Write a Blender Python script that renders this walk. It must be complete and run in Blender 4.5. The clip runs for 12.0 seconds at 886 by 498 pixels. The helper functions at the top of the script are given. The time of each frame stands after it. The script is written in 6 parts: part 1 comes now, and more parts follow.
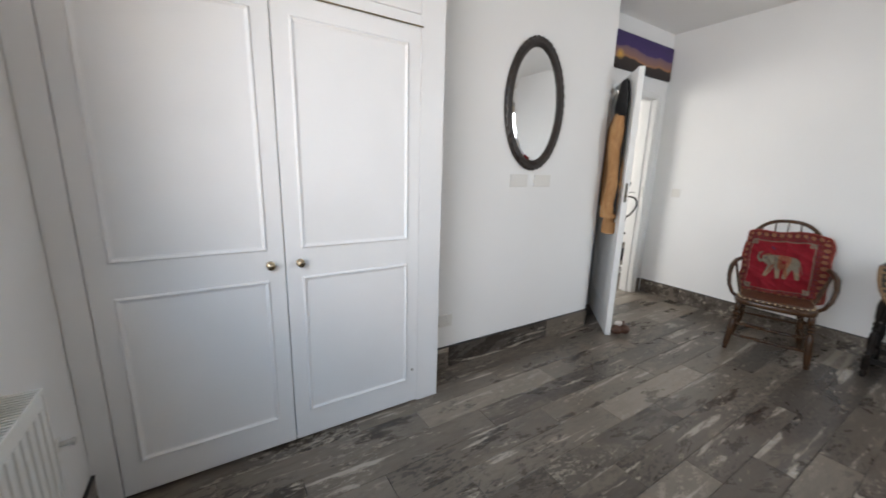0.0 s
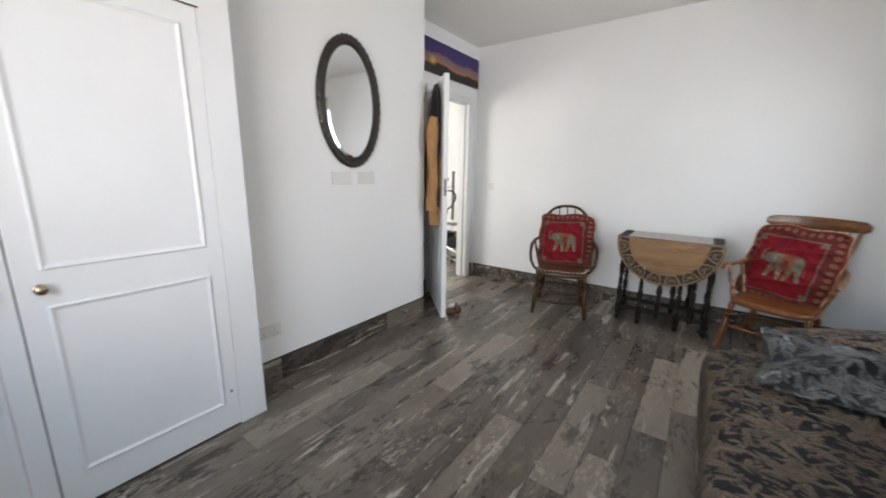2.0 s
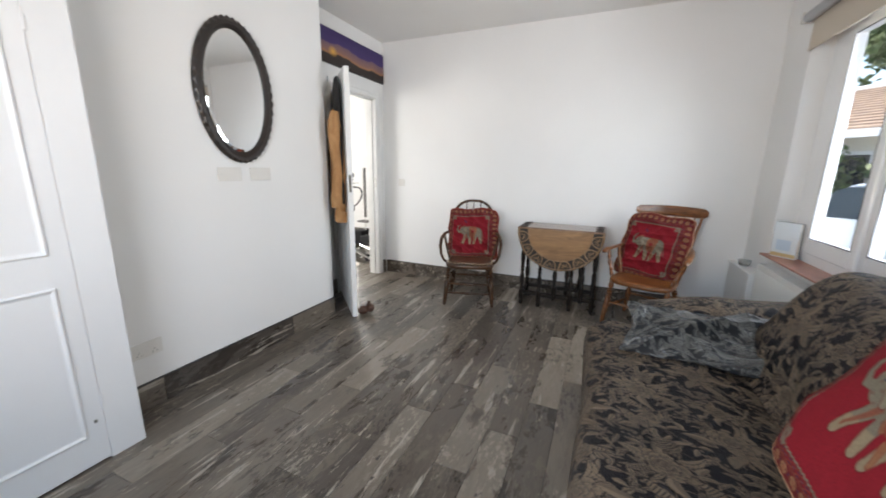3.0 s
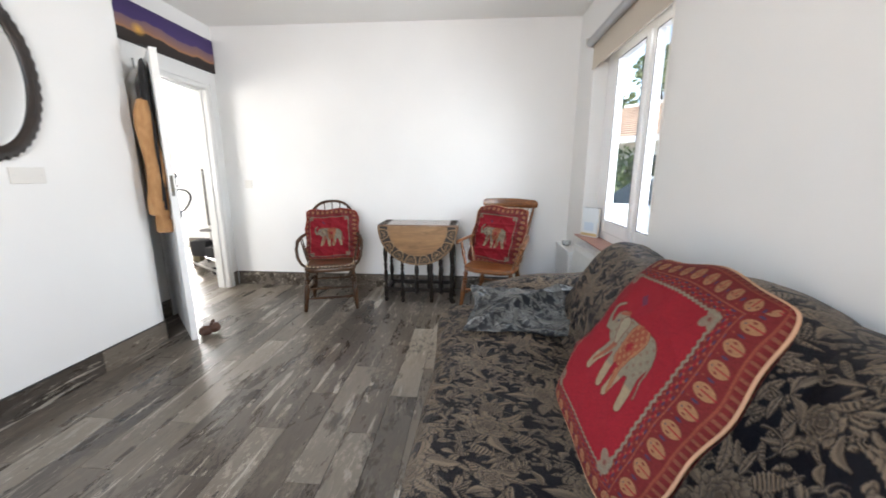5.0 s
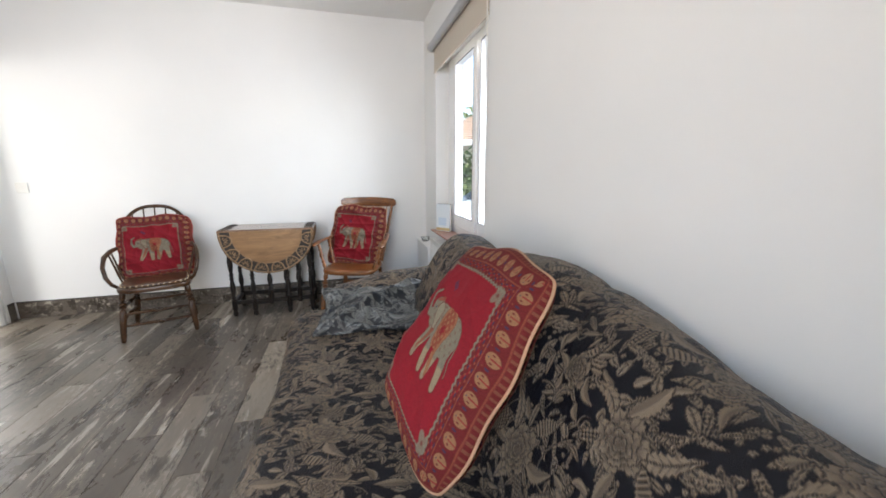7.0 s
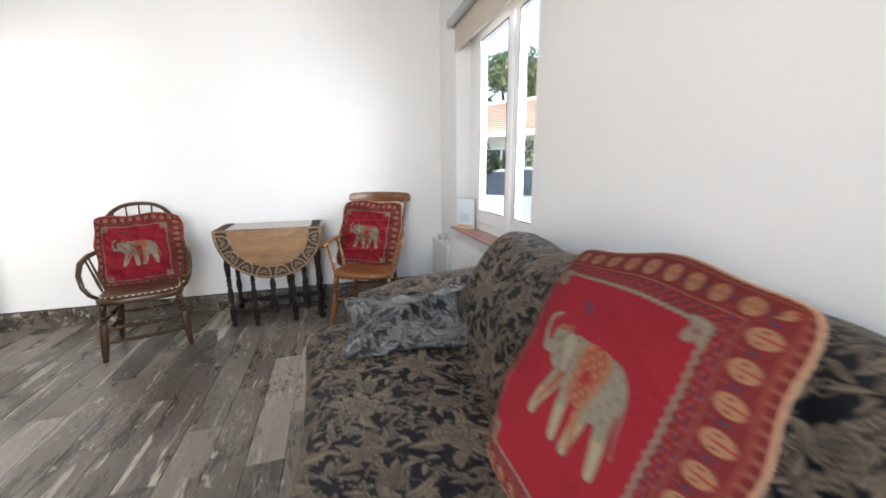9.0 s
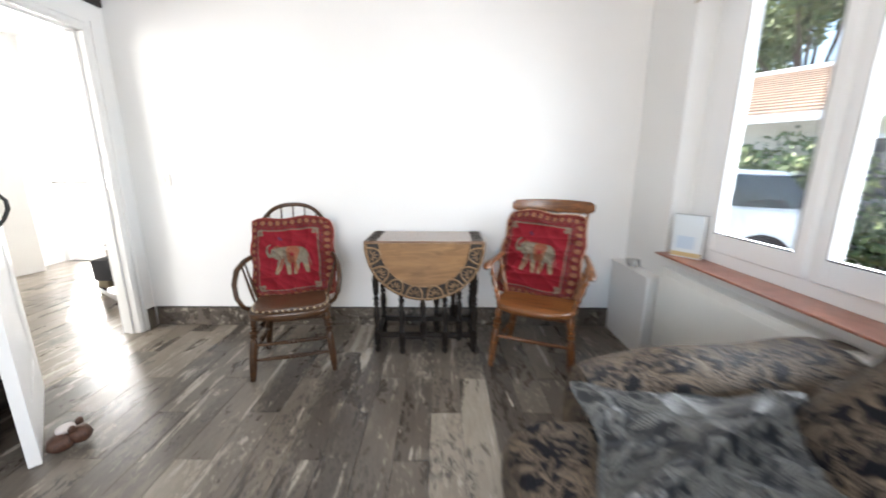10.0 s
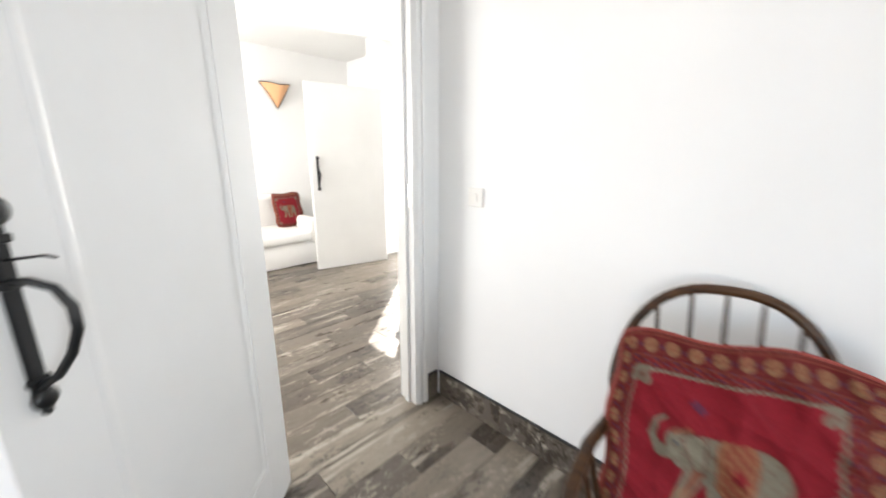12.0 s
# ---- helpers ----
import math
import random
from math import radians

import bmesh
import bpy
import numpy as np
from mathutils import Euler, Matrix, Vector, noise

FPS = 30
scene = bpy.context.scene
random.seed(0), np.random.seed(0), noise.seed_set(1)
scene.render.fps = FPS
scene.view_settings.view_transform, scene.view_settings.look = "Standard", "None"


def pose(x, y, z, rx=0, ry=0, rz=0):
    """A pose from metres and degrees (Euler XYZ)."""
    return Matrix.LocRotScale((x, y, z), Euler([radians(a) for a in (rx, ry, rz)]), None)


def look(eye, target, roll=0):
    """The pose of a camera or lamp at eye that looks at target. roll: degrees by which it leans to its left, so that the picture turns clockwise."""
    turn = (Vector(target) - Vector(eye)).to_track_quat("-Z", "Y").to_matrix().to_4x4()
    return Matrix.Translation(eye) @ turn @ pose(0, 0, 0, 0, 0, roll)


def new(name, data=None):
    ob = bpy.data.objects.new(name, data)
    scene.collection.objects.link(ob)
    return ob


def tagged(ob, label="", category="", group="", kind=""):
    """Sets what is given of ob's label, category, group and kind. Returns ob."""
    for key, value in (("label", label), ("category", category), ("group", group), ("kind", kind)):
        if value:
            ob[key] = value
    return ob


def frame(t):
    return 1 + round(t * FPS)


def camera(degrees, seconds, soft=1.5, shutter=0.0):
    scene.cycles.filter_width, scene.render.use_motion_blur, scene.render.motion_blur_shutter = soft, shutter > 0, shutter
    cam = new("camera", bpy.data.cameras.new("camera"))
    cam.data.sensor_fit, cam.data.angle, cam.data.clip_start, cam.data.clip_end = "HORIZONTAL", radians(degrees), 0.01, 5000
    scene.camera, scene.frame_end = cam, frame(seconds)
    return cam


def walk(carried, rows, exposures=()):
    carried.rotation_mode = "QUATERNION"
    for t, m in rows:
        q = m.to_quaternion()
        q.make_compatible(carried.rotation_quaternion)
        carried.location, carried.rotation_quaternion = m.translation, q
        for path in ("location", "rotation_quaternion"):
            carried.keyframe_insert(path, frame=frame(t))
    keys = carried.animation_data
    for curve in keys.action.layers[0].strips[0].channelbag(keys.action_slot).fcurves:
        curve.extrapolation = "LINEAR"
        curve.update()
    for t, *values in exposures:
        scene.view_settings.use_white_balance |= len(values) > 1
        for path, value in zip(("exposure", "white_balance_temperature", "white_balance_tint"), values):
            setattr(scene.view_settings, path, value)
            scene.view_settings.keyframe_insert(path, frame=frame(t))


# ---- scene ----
cam = camera(101.0, 12.0, soft=1.7, shutter=0.5)
PATH = [
    (0, (2.884, 3.623, 1.25), (3.924, 5.278, 0.828), 1.6),
    (0.5, (2.917, 3.62, 1.247), (4.117, 5.164, 0.829), 1.5),
    (1, (2.942, 3.569, 1.253), (4.273, 5.002, 0.833), 1.2),
    (1.5, (2.98, 3.519, 1.25), (4.442, 4.818, 0.828), 1.0),
    (2, (3.016, 3.468, 1.252), (4.602, 4.612, 0.835), 0.9),
    (2.5, (3.044, 3.413, 1.246), (4.749, 4.368, 0.818), 0.9),
    (3, (3.057, 3.37, 1.245), (4.849, 4.145, 0.819), 0.9),
    (3.5, (3.071, 3.322, 1.235), (4.93, 3.93, 0.813), 0.7),
    (5.5, (3.1, 3.156, 1.217), (5.058, 3.146, 0.806), 0.1),
    (6, (3.098, 3.108, 1.211), (5.048, 2.929, 0.802), 0.1),
    (6.5, (3.098, 3.065, 1.209), (5.025, 2.718, 0.798), -0.0),
    (7, (3.095, 3.037, 1.207), (4.987, 2.536, 0.794), -0.1),
    (9, (3.466, 3.207, 1.164), (5.34, 2.656, 0.733), -0.5),
    (9.5, (3.814, 3.37, 1.2), (5.736, 3.06, 0.74), -0.3),
    (10, (4.208, 3.572, 1.187), (6.159, 3.574, 0.746), 0.2),
    (10.5, (4.592, 3.75, 1.22), (6.515, 4.057, 0.764), 0.6),
    (11, (4.962, 3.942, 1.222), (6.749, 4.709, 0.758), 0.65),
    (11.5, (5.302, 4.195, 1.239), (6.878, 5.328, 0.764), 1.0),
    (12, (5.577, 4.504, 1.256), (6.955, 5.871, 0.770), 0.3),
]
EXPOSURES = [(0, 1.06), (2, 1.14), (3.5, 1.42), (5.5, 1.70), (7, 1.68), (9, 1.84), (10.5, 1.92), (12, 1.70)]
walk(cam, [(t, look(eye, target, roll)) for t, eye, target, roll in PATH], EXPOSURES)

# room, metres: the window wall lies at low y, the chairs' wall at high x
WEST, EAST, SOUTH, NORTH_A, NORTH_B, CEIL = 2.42, 6.815, 2.235, 5.435, 5.765, 2.59
STEP_X = 5.45                      # where the mirror wall steps back to the door wall
WARD_X0, WARD_X1, WARD_Y = 2.42, 3.865, 5.21
DOOR_X0, DOOR_X1, DOOR_H = 5.955, 6.655, 1.985
WIN_X0, WIN_X1, WIN_Z0, WIN_Z1 = 5.15, 6.36, 0.69, 2.12
WEST_Y0, WEST_Y1, WEST_Z0, WEST_Z1 = 3.2, 4.62, 0.82, 2.12

# ---- world, sun and large lights ----
world = bpy.data.worlds.new("sky")
scene.world = world
world.use_nodes = True
sky = world.node_tree.nodes.new("ShaderNodeTexSky")
sky.sky_type, sky.sun_disc = "NISHITA", False
sky.sun_elevation, sky.sun_rotation = radians(38), radians(48)
bg = world.node_tree.nodes["Background"]
bg.inputs["Strength"].default_value = 0.15
world.node_tree.links.new(sky.outputs[0], bg.inputs[0])


def lamp(name, kind, m, power, color, **more):
    data = bpy.data.lights.new(name, kind)
    data.energy, data.color = power, color
    for key, value in more.items():
        setattr(data, key, value)
    ob = new(name, data)
    ob.matrix_basis = m
    return ob


lamp("sun", "SUN", look((0, 0, 0), (-0.59, -0.53, -0.62)), 5.0, (1.0, 0.94, 0.85), angle=radians(0.5))
MID_W = (WEST_Y0 + WEST_Y1) / 2
lamp("window_sky_west", "AREA", look((2.20, MID_W, 1.62), (4.6, MID_W + 0.3, 0.80)), 10.5, (0.66, 0.82, 1.0),
     shape="RECTANGLE", size=1.36, size_y=0.95, spread=radians(136))
lamp("window_ground_west", "AREA", look((2.20, MID_W, 1.0), (4.9, MID_W + 0.3, 2.4)), 9.5, (1.0, 0.76, 0.54),
     shape="RECTANGLE", size=1.36, size_y=0.3, spread=radians(136))
lamp("window_sky_south", "AREA", look((5.755, 2.05, 1.45), (5.76, 3.05, 1.32)), 11.0, (0.90, 0.95, 1.0),
     shape="RECTANGLE", size=1.1, size_y=1.2, spread=radians(120))
lamp("hall_glazing", "AREA", look((8.98, 8.13, 1.1), (6.6, 6.4, 0.8)), 32, (1.0, 0.98, 0.95),
     shape="RECTANGLE", size=0.60, size_y=2.0)
# added fill with no known source, brightens the hall from its unseen west side
lamp("hall_window_west", "AREA", look((4.62, 8.3, 1.5), (6.8, 8.3, 1.5)), 42, (1.0, 0.97, 0.93),
     shape="RECTANGLE", size=1.5, size_y=1.2)

# ---- materials ----


def mat(name, color=(0.8, 0.8, 0.8), rough=0.5, metal=0.0, **more):
    """A material with its node tree; returns (material, nodes, links, shader)."""
    m = bpy.data.materials.new(name)
    m.use_nodes = True
    n, l = m.node_tree.nodes, m.node_tree.links
    b = n["Principled BSDF"]
    b.inputs["Base Color"].default_value = (*color, 1)
    b.inputs["Roughness"].default_value = rough
    b.inputs["Metallic"].default_value = metal
    for key, value in more.items():
        b.inputs[key.replace("_", " ")].default_value = value
    return m, n, l, b


def node(n, kind, **values):
    made = n.new("ShaderNode" + kind)
    for key, value in values.items():
        if key in made.inputs:
            made.inputs[key].default_value = value
        else:
            setattr(made, key, value)
    return made


def coords(n, l, scale=(1, 1, 1), which="Object"):
    tc, mp = n.new("ShaderNodeTexCoord"), n.new("ShaderNodeMapping")
    mp.inputs["Scale"].default_value = scale
    l.new(tc.outputs[which], mp.inputs["Vector"])
    return mp.outputs[0]


def ramp(n, l, source, stops):
    r = n.new("ShaderNodeValToRGB")
    e = r.color_ramp.elements
    while len(e) < len(stops):
        e.new(0.5)
    for el, (pos, col) in zip(e, stops):
        el.position, el.color = pos, (*col, 1) if len(col) == 3 else col
    l.new(source, r.inputs[0])
    return r.outputs[0]


def bump(n, l, b, source, strength, distance=0.002):
    k = n.new("ShaderNodeBump")
    k.inputs["Strength"].default_value, k.inputs["Distance"].default_value = strength, distance
    l.new(source, k.inputs["Height"])
    l.new(k.outputs[0], b.inputs["Normal"])


def mixed(n, l, fac, a, b_, blend="MIX"):
    m = n.new("ShaderNodeMix")
    m.data_type, m.blend_type = "RGBA", blend
    for slot, v in ((0, fac), (6, a), (7, b_)):
        if hasattr(v, "links"):
            l.new(v, m.inputs[slot])
        else:
            m.inputs[slot].default_value = v if isinstance(v, (int, float)) else (*v, 1)
    return m.outputs[2]


def plaster(name, color, rough=0.75):
    m, n, l, b = mat(name, color, rough)
    c = coords(n, l)
    big = node(n, "TexNoise", Scale=1.3, Detail=3.0)
    fine = node(n, "TexNoise", Scale=160.0, Detail=3.0)
    l.new(c, big.inputs["Vector"]), l.new(c, fine.inputs["Vector"])
    lo = tuple(v * 0.965 for v in color)
    l.new(ramp(n, l, big.outputs["Fac"], [(0.35, lo), (0.65, color)]), b.inputs["Base Color"])
    bump(n, l, b, fine.outputs["Fac"], 0.12, 0.001)
    return m


def gloss_paint(name, color, rough=0.32):
    m, n, l, b = mat(name, color, rough)
    c = coords(n, l)
    brush = node(n, "TexNoise", Scale=60.0, Detail=2.0)
    smear = node(n, "TexNoise", Scale=3.0, Detail=4.0)
    st = coords(n, l, (1.0, 1.0, 0.06))
    l.new(st, brush.inputs["Vector"]), l.new(c, smear.inputs["Vector"])
    l.new(ramp(n, l, smear.outputs["Fac"], [(0.3, tuple(v * 0.95 for v in color)), (0.7, color)]), b.inputs["Base Color"])
    l.new(ramp(n, l, smear.outputs["Fac"], [(0.3, (rough + 0.1,) * 3), (0.7, (rough,) * 3)]), b.inputs["Roughness"])
    bump(n, l, b, brush.outputs["Fac"], 0.08, 0.001)
    return m


def wood(name, dark, light, rough=0.35, grain=(3, 40, 40), coat=0.3):
    m, n, l, b = mat(name, light, rough, Coat_Weight=coat, Coat_Roughness=0.2)
    c = coords(n, l, grain)
    g = node(n, "TexNoise", Scale=1.0, Detail=6.0, Roughness=0.65, Distortion=1.2)
    wear = node(n, "TexNoise", Scale=7.0, Detail=3.0)
    l.new(c, g.inputs["Vector"]), l.new(coords(n, l), wear.inputs["Vector"])
    base = ramp(n, l, g.outputs["Fac"], [(0.3, dark), (0.7, light)])
    worn = mixed(n, l, ramp(n, l, wear.outputs["Fac"], [(0.55, (0, 0, 0)), (0.8, (0.45,) * 3)]), base, dark)
    l.new(worn, b.inputs["Base Color"])
    bump(n, l, b, g.outputs["Fac"], 0.2, 0.0008)
    return m


def tile_material():
    m, n, l, b = mat("weathered_plank_tile", (0.2, 0.18, 0.16), 0.3)
    info = n.new("ShaderNodeObjectInfo")
    geo = n.new("ShaderNodeNewGeometry")
    off = node(n, "VectorMath", operation="SCALE")
    off.inputs[0].default_value = (7.3, 3.1, 1.7)
    l.new(info.outputs["Random"], off.inputs["Scale"])
    add = node(n, "VectorMath", operation="ADD")
    l.new(geo.outputs["Position"], add.inputs[0]), l.new(off.outputs[0], add.inputs[1])

    def noise_of(scale, detail, stretch, rough=0.6, dist=0.0):
        mp = n.new("ShaderNodeMapping")
        mp.inputs["Scale"].default_value = stretch
        l.new(add.outputs[0], mp.inputs["Vector"])
        t = node(n, "TexNoise", Scale=scale, Detail=detail, Roughness=rough, Distortion=dist)
        l.new(mp.outputs[0], t.inputs["Vector"])
        return t.outputs["Fac"]

    grain = noise_of(9.0, 7.0, (1.0, 6.0, 6.0), 0.7, 0.6)
    patch = noise_of(2.4, 8.0, (0.8, 2.2, 2.2), 0.70, 0.3)
    streak = noise_of(2.6, 9.0, (0.55, 6.0, 6.0), 0.66, 0.25)
    flake = noise_of(9.0, 9.0, (0.55, 1.7, 1.7), 0.76, 0.3)
    crumbs = noise_of(34.0, 5.0, (0.6, 1.5, 1.5), 0.7)
    zone = noise_of(2.2, 3.0, (0.7, 1.3, 1.3), 0.5)
    knots = noise_of(24.0, 2.0, (0.7, 1.5, 1.5), 0.5)
    tone = ramp(n, l, info.outputs["Random"], [(0.0, (0.070, 0.059, 0.051)), (0.18, (0.185, 0.160, 0.132)), (0.36, (0.105, 0.088, 0.073)),
                                              (0.55, (0.215, 0.187, 0.155)), (0.72, (0.082, 0.070, 0.060)), (0.86, (0.145, 0.124, 0.104)), (1.0, (0.32, 0.285, 0.24))])
    col = mixed(n, l, ramp(n, l, grain, [(0.32, (0, 0, 0)), (0.66, (1, 1, 1))]), mixed(n, l, 1.0, tone, (0.74, 0.72, 0.70), "MULTIPLY"), tone)
    col = mixed(n, l, ramp(n, l, patch, [(0.52, (0, 0, 0)), (0.58, (0.6,) * 3)]), col, (0.20, 0.172, 0.140))
    col = mixed(n, l, ramp(n, l, patch, [(0.36, (0.85,) * 3), (0.44, (0, 0, 0))]), col, (0.042, 0.035, 0.030))
    col = mixed(n, l, ramp(n, l, streak, [(0.585, (0, 0, 0)), (0.63, (0.85,) * 3)]), col, (0.46, 0.425, 0.37))
    col = mixed(n, l, ramp(n, l, flake, [(0.60, (0, 0, 0)), (0.63, (0.85,) * 3)]), col, (0.42, 0.385, 0.33))
    speck = mixed(n, l, 1.0, ramp(n, l, crumbs, [(0.52, (0, 0, 0)), (0.56, (1, 1, 1))]), ramp(n, l, zone, [(0.52, (0, 0, 0)), (0.60, (0.8,) * 3)]), "MULTIPLY")
    col = mixed(n, l, speck, col, (0.036, 0.030, 0.026))
    pale = mixed(n, l, 1.0, ramp(n, l, crumbs, [(0.42, (1, 1, 1)), (0.46, (0, 0, 0))]), ramp(n, l, zone, [(0.37, (0.6,) * 3), (0.45, (0, 0, 0))]), "MULTIPLY")
    col = mixed(n, l, pale, col, (0.40, 0.365, 0.31))
    col = mixed(n, l, ramp(n, l, knots, [(0.25, (0.85,) * 3), (0.29, (0, 0, 0))]), col, (0.020, 0.017, 0.015))
    col = mixed(n, l, 1.0, col, (0.89, 0.865, 0.835), "MULTIPLY")
    l.new(col, b.inputs["Base Color"])
    b.inputs["Specular IOR Level"].default_value = 0.45
    l.new(ramp(n, l, patch, [(0.3, (0.23,) * 3), (0.7, (0.38,) * 3)]), b.inputs["Roughness"])
    bump(n, l, b, grain, 0.25, 0.0012)
    return m


def glass_material():
    m, n, l, b = mat("window_glass", (1, 1, 1), 0.0)
    b.inputs["Transmission Weight"].default_value = 1.0
    b.inputs["IOR"].default_value = 1.02
    gl = node(n, "BsdfGlossy", Roughness=0.0)
    tr = n.new("ShaderNodeBsdfTransparent")
    mx = n.new("ShaderNodeMixShader")
    mx.inputs[0].default_value = 0.05
    l.new(tr.outputs[0], mx.inputs[1]), l.new(gl.outputs[0], mx.inputs[2])
    l.new(mx.outputs[0], n["Material Output"].inputs["Surface"])
    return m


WALL = plaster("white_wall_paint", (0.80, 0.798, 0.788))
CEILING = plaster("white_ceiling_paint", (0.78, 0.775, 0.76))
TRIM = gloss_paint("white_trim_gloss", (0.80, 0.80, 0.79))
WARD = gloss_paint("white_wardrobe_eggshell", (0.80, 0.81, 0.82), 0.42)
UPVC = mat("white_upvc", (0.88, 0.885, 0.89), 0.2)[0]
TILE = tile_material()
GROUT = mat("grey_grout", (0.055, 0.05, 0.047), 0.9)[0]
BLACK_TRIM = mat("black_tile_trim", (0.012, 0.012, 0.014), 0.35)[0]
IRON = mat("black_cast_iron", (0.012, 0.013, 0.014), 0.38, 0.3)[0]
BRASS = mat("aged_brass", (0.42, 0.36, 0.26), 0.22, 1.0)[0]
STEEL = mat("brushed_steel", (0.62, 0.62, 0.60), 0.28, 1.0)[0]
DULL_STEEL = mat("dull_tarnished_steel", (0.22, 0.215, 0.19), 0.4, 1.0)[0]
PLASTIC = mat("white_plastic", (0.69, 0.675, 0.64), 0.35)[0]
# DARK: near-black that puts the shade of gaps and holes into colour
DARK = mat("dark_gap_shade", (0.02, 0.02, 0.022), 0.8)[0]
GLASS = glass_material()
RAD = gloss_paint("radiator_enamel", (0.74, 0.745, 0.72), 0.3)
TERRA = wood("terracotta_sill_tile", (0.27, 0.10, 0.065), (0.42, 0.17, 0.11), 0.35, (14, 14, 14))
OAK_RED = wood("red_brown_varnished_wood", (0.055, 0.018, 0.006), (0.27, 0.098, 0.024), 0.30, coat=0.2)
OAK_MID = wood("worn_brown_varnished_wood", (0.011, 0.005, 0.003), (0.080, 0.034, 0.011), 0.34, coat=0.15)
EBONY = wood("dark_stained_oak", (0.005, 0.004, 0.004), (0.018, 0.013, 0.010), 0.42, coat=0.0)
CARVED_LIGHT = wood("carved_brown_oak", (0.12, 0.068, 0.032), (0.30, 0.185, 0.090), 0.4, (30, 30, 30), 0.1)
EBONY.node_tree.nodes["Principled BSDF"].inputs["Specular IOR Level"].default_value = 0.22
OAK_MID.node_tree.nodes["Principled BSDF"].inputs["Specular IOR Level"].default_value = 0.32
LEAF = wood("golden_brown_oak", (0.13, 0.066, 0.026), (0.31, 0.17, 0.072), 0.35, (40, 3, 22))
MIRROR_WOOD = wood("dark_walnut_frame", (0.006, 0.004, 0.003), (0.022, 0.012, 0.008), 0.42, (3, 40, 40), 0.1)
MIRROR = mat("mirror_silver", (0.92, 0.93, 0.93), 0.01, 1.0)[0]
LEATHER = wood("brown_leather", (0.030, 0.012, 0.005), (0.095, 0.040, 0.015), 0.4, (30, 30, 30))

# ---- mesh helpers ----


def part(name, bm, material, parent=None, label="", smooth=False, kind=""):
    """One mesh object out of a bmesh, under its thing."""
    me = bpy.data.meshes.new(name)
    bmesh.ops.recalc_face_normals(bm, faces=bm.faces[:])
    bm.to_mesh(me)
    bm.free()
    for m in material if isinstance(material, (list, tuple)) else [material]:
        me.materials.append(m)
    if smooth:
        me.polygons.foreach_set("use_smooth", [True] * len(me.polygons))
        me.set_sharp_from_angle(angle=radians(40))
    ob = new(name, me)
    ob.parent = parent
    return tagged(ob, label=label, kind=kind)


def thing(name, label, category, at=(0, 0, 0), rz=0, group=""):
    ob = new(name)
    ob.empty_display_size = 0.1
    ob.matrix_basis = pose(*at, 0, 0, rz)
    return tagged(ob, label, category, group)


def add_box(bm, x0, x1, y0, y1, z0, z1, bevel=0.0, seg=1):
    made = bmesh.ops.create_cube(bm, size=1.0)["verts"]
    for v in made:
        v.co = Vector((x0 + (v.co.x + 0.5) * (x1 - x0), y0 + (v.co.y + 0.5) * (y1 - y0), z0 + (v.co.z + 0.5) * (z1 - z0)))
    if bevel:
        edges = list({e for v in made for e in v.link_edges})
        bmesh.ops.bevel(bm, geom=edges, offset=bevel, segments=seg, affect="EDGES", profile=0.5)


def box(x0, x1, y0, y1, z0, z1, bevel=0.0, seg=1):
    bm = bmesh.new()
    add_box(bm, x0, x1, y0, y1, z0, z1, bevel, seg)
    return bm


def add_tube(bm, points, radii, sides=10, flat=1.0, closed=False):
    """A tube through points; radii one number or one a point; flat squeezes it in its local second axis."""
    pts = [Vector(p) for p in points]
    if not hasattr(radii, "__len__"):
        radii = [radii] * len(pts)
    rings, up = [], None
    for i, p in enumerate(pts):
        a, b_ = pts[max(i - 1, 0)], pts[min(i + 1, len(pts) - 1)]
        if closed:
            a, b_ = pts[i - 1], pts[(i + 1) % len(pts)]
        t = (b_ - a).normalized()
        if up is None:
            up = Vector((0, 0, 1)) if abs(t.z) < 0.9 else Vector((1, 0, 0))
        side = t.cross(up).normalized()
        up = side.cross(t).normalized()
        rings.append([bm.verts.new(p + (side * math.cos(k) + up * math.sin(k) * flat) * radii[i])
                      for k in (2 * math.pi * j / sides for j in range(sides))])
    count = len(rings) if closed else len(rings) - 1
    for i in range(count):
        r, s = rings[i], rings[(i + 1) % len(rings)]
        for j in range(sides):
            bm.faces.new((r[j], r[(j + 1) % sides], s[(j + 1) % sides], s[j]))
    if not closed:
        bm.faces.new(rings[0]), bm.faces.new(rings[-1][::-1])


def tube(points, radii, sides=10, flat=1.0, closed=False):
    bm = bmesh.new()
    add_tube(bm, points, radii, sides, flat, closed)
    return bm


def turned(p, q, profile, sides=12):
    """A turned spindle from p to q; profile: (fraction, radius)."""
    p, q = Vector(p), Vector(q)
    return tube([p.lerp(q, f) for f, _ in profile], [r for _, r in profile], sides)


def slab(outline, z0, z1, bevel=0.0, seg=2):
    """A plate with an outline in x, y between two heights."""
    bm = bmesh.new()
    f = bm.faces.new([bm.verts.new((x, y, z0)) for x, y in outline])
    top = bmesh.ops.extrude_face_region(bm, geom=[f])
    vs = [v for v in top["geom"] if isinstance(v, bmesh.types.BMVert)]
    bmesh.ops.translate(bm, verts=vs, vec=(0, 0, z1 - z0))
    if bevel:
        es = [e for e in bm.edges if abs(e.verts[0].co.z - e.verts[1].co.z) < 1e-6]
        bmesh.ops.bevel(bm, geom=es, offset=bevel, segments=seg, affect="EDGES", profile=0.5)
    return bm


def turn_bm(bm, m):
    bmesh.ops.transform(bm, matrix=m, verts=bm.verts[:])
    return bm

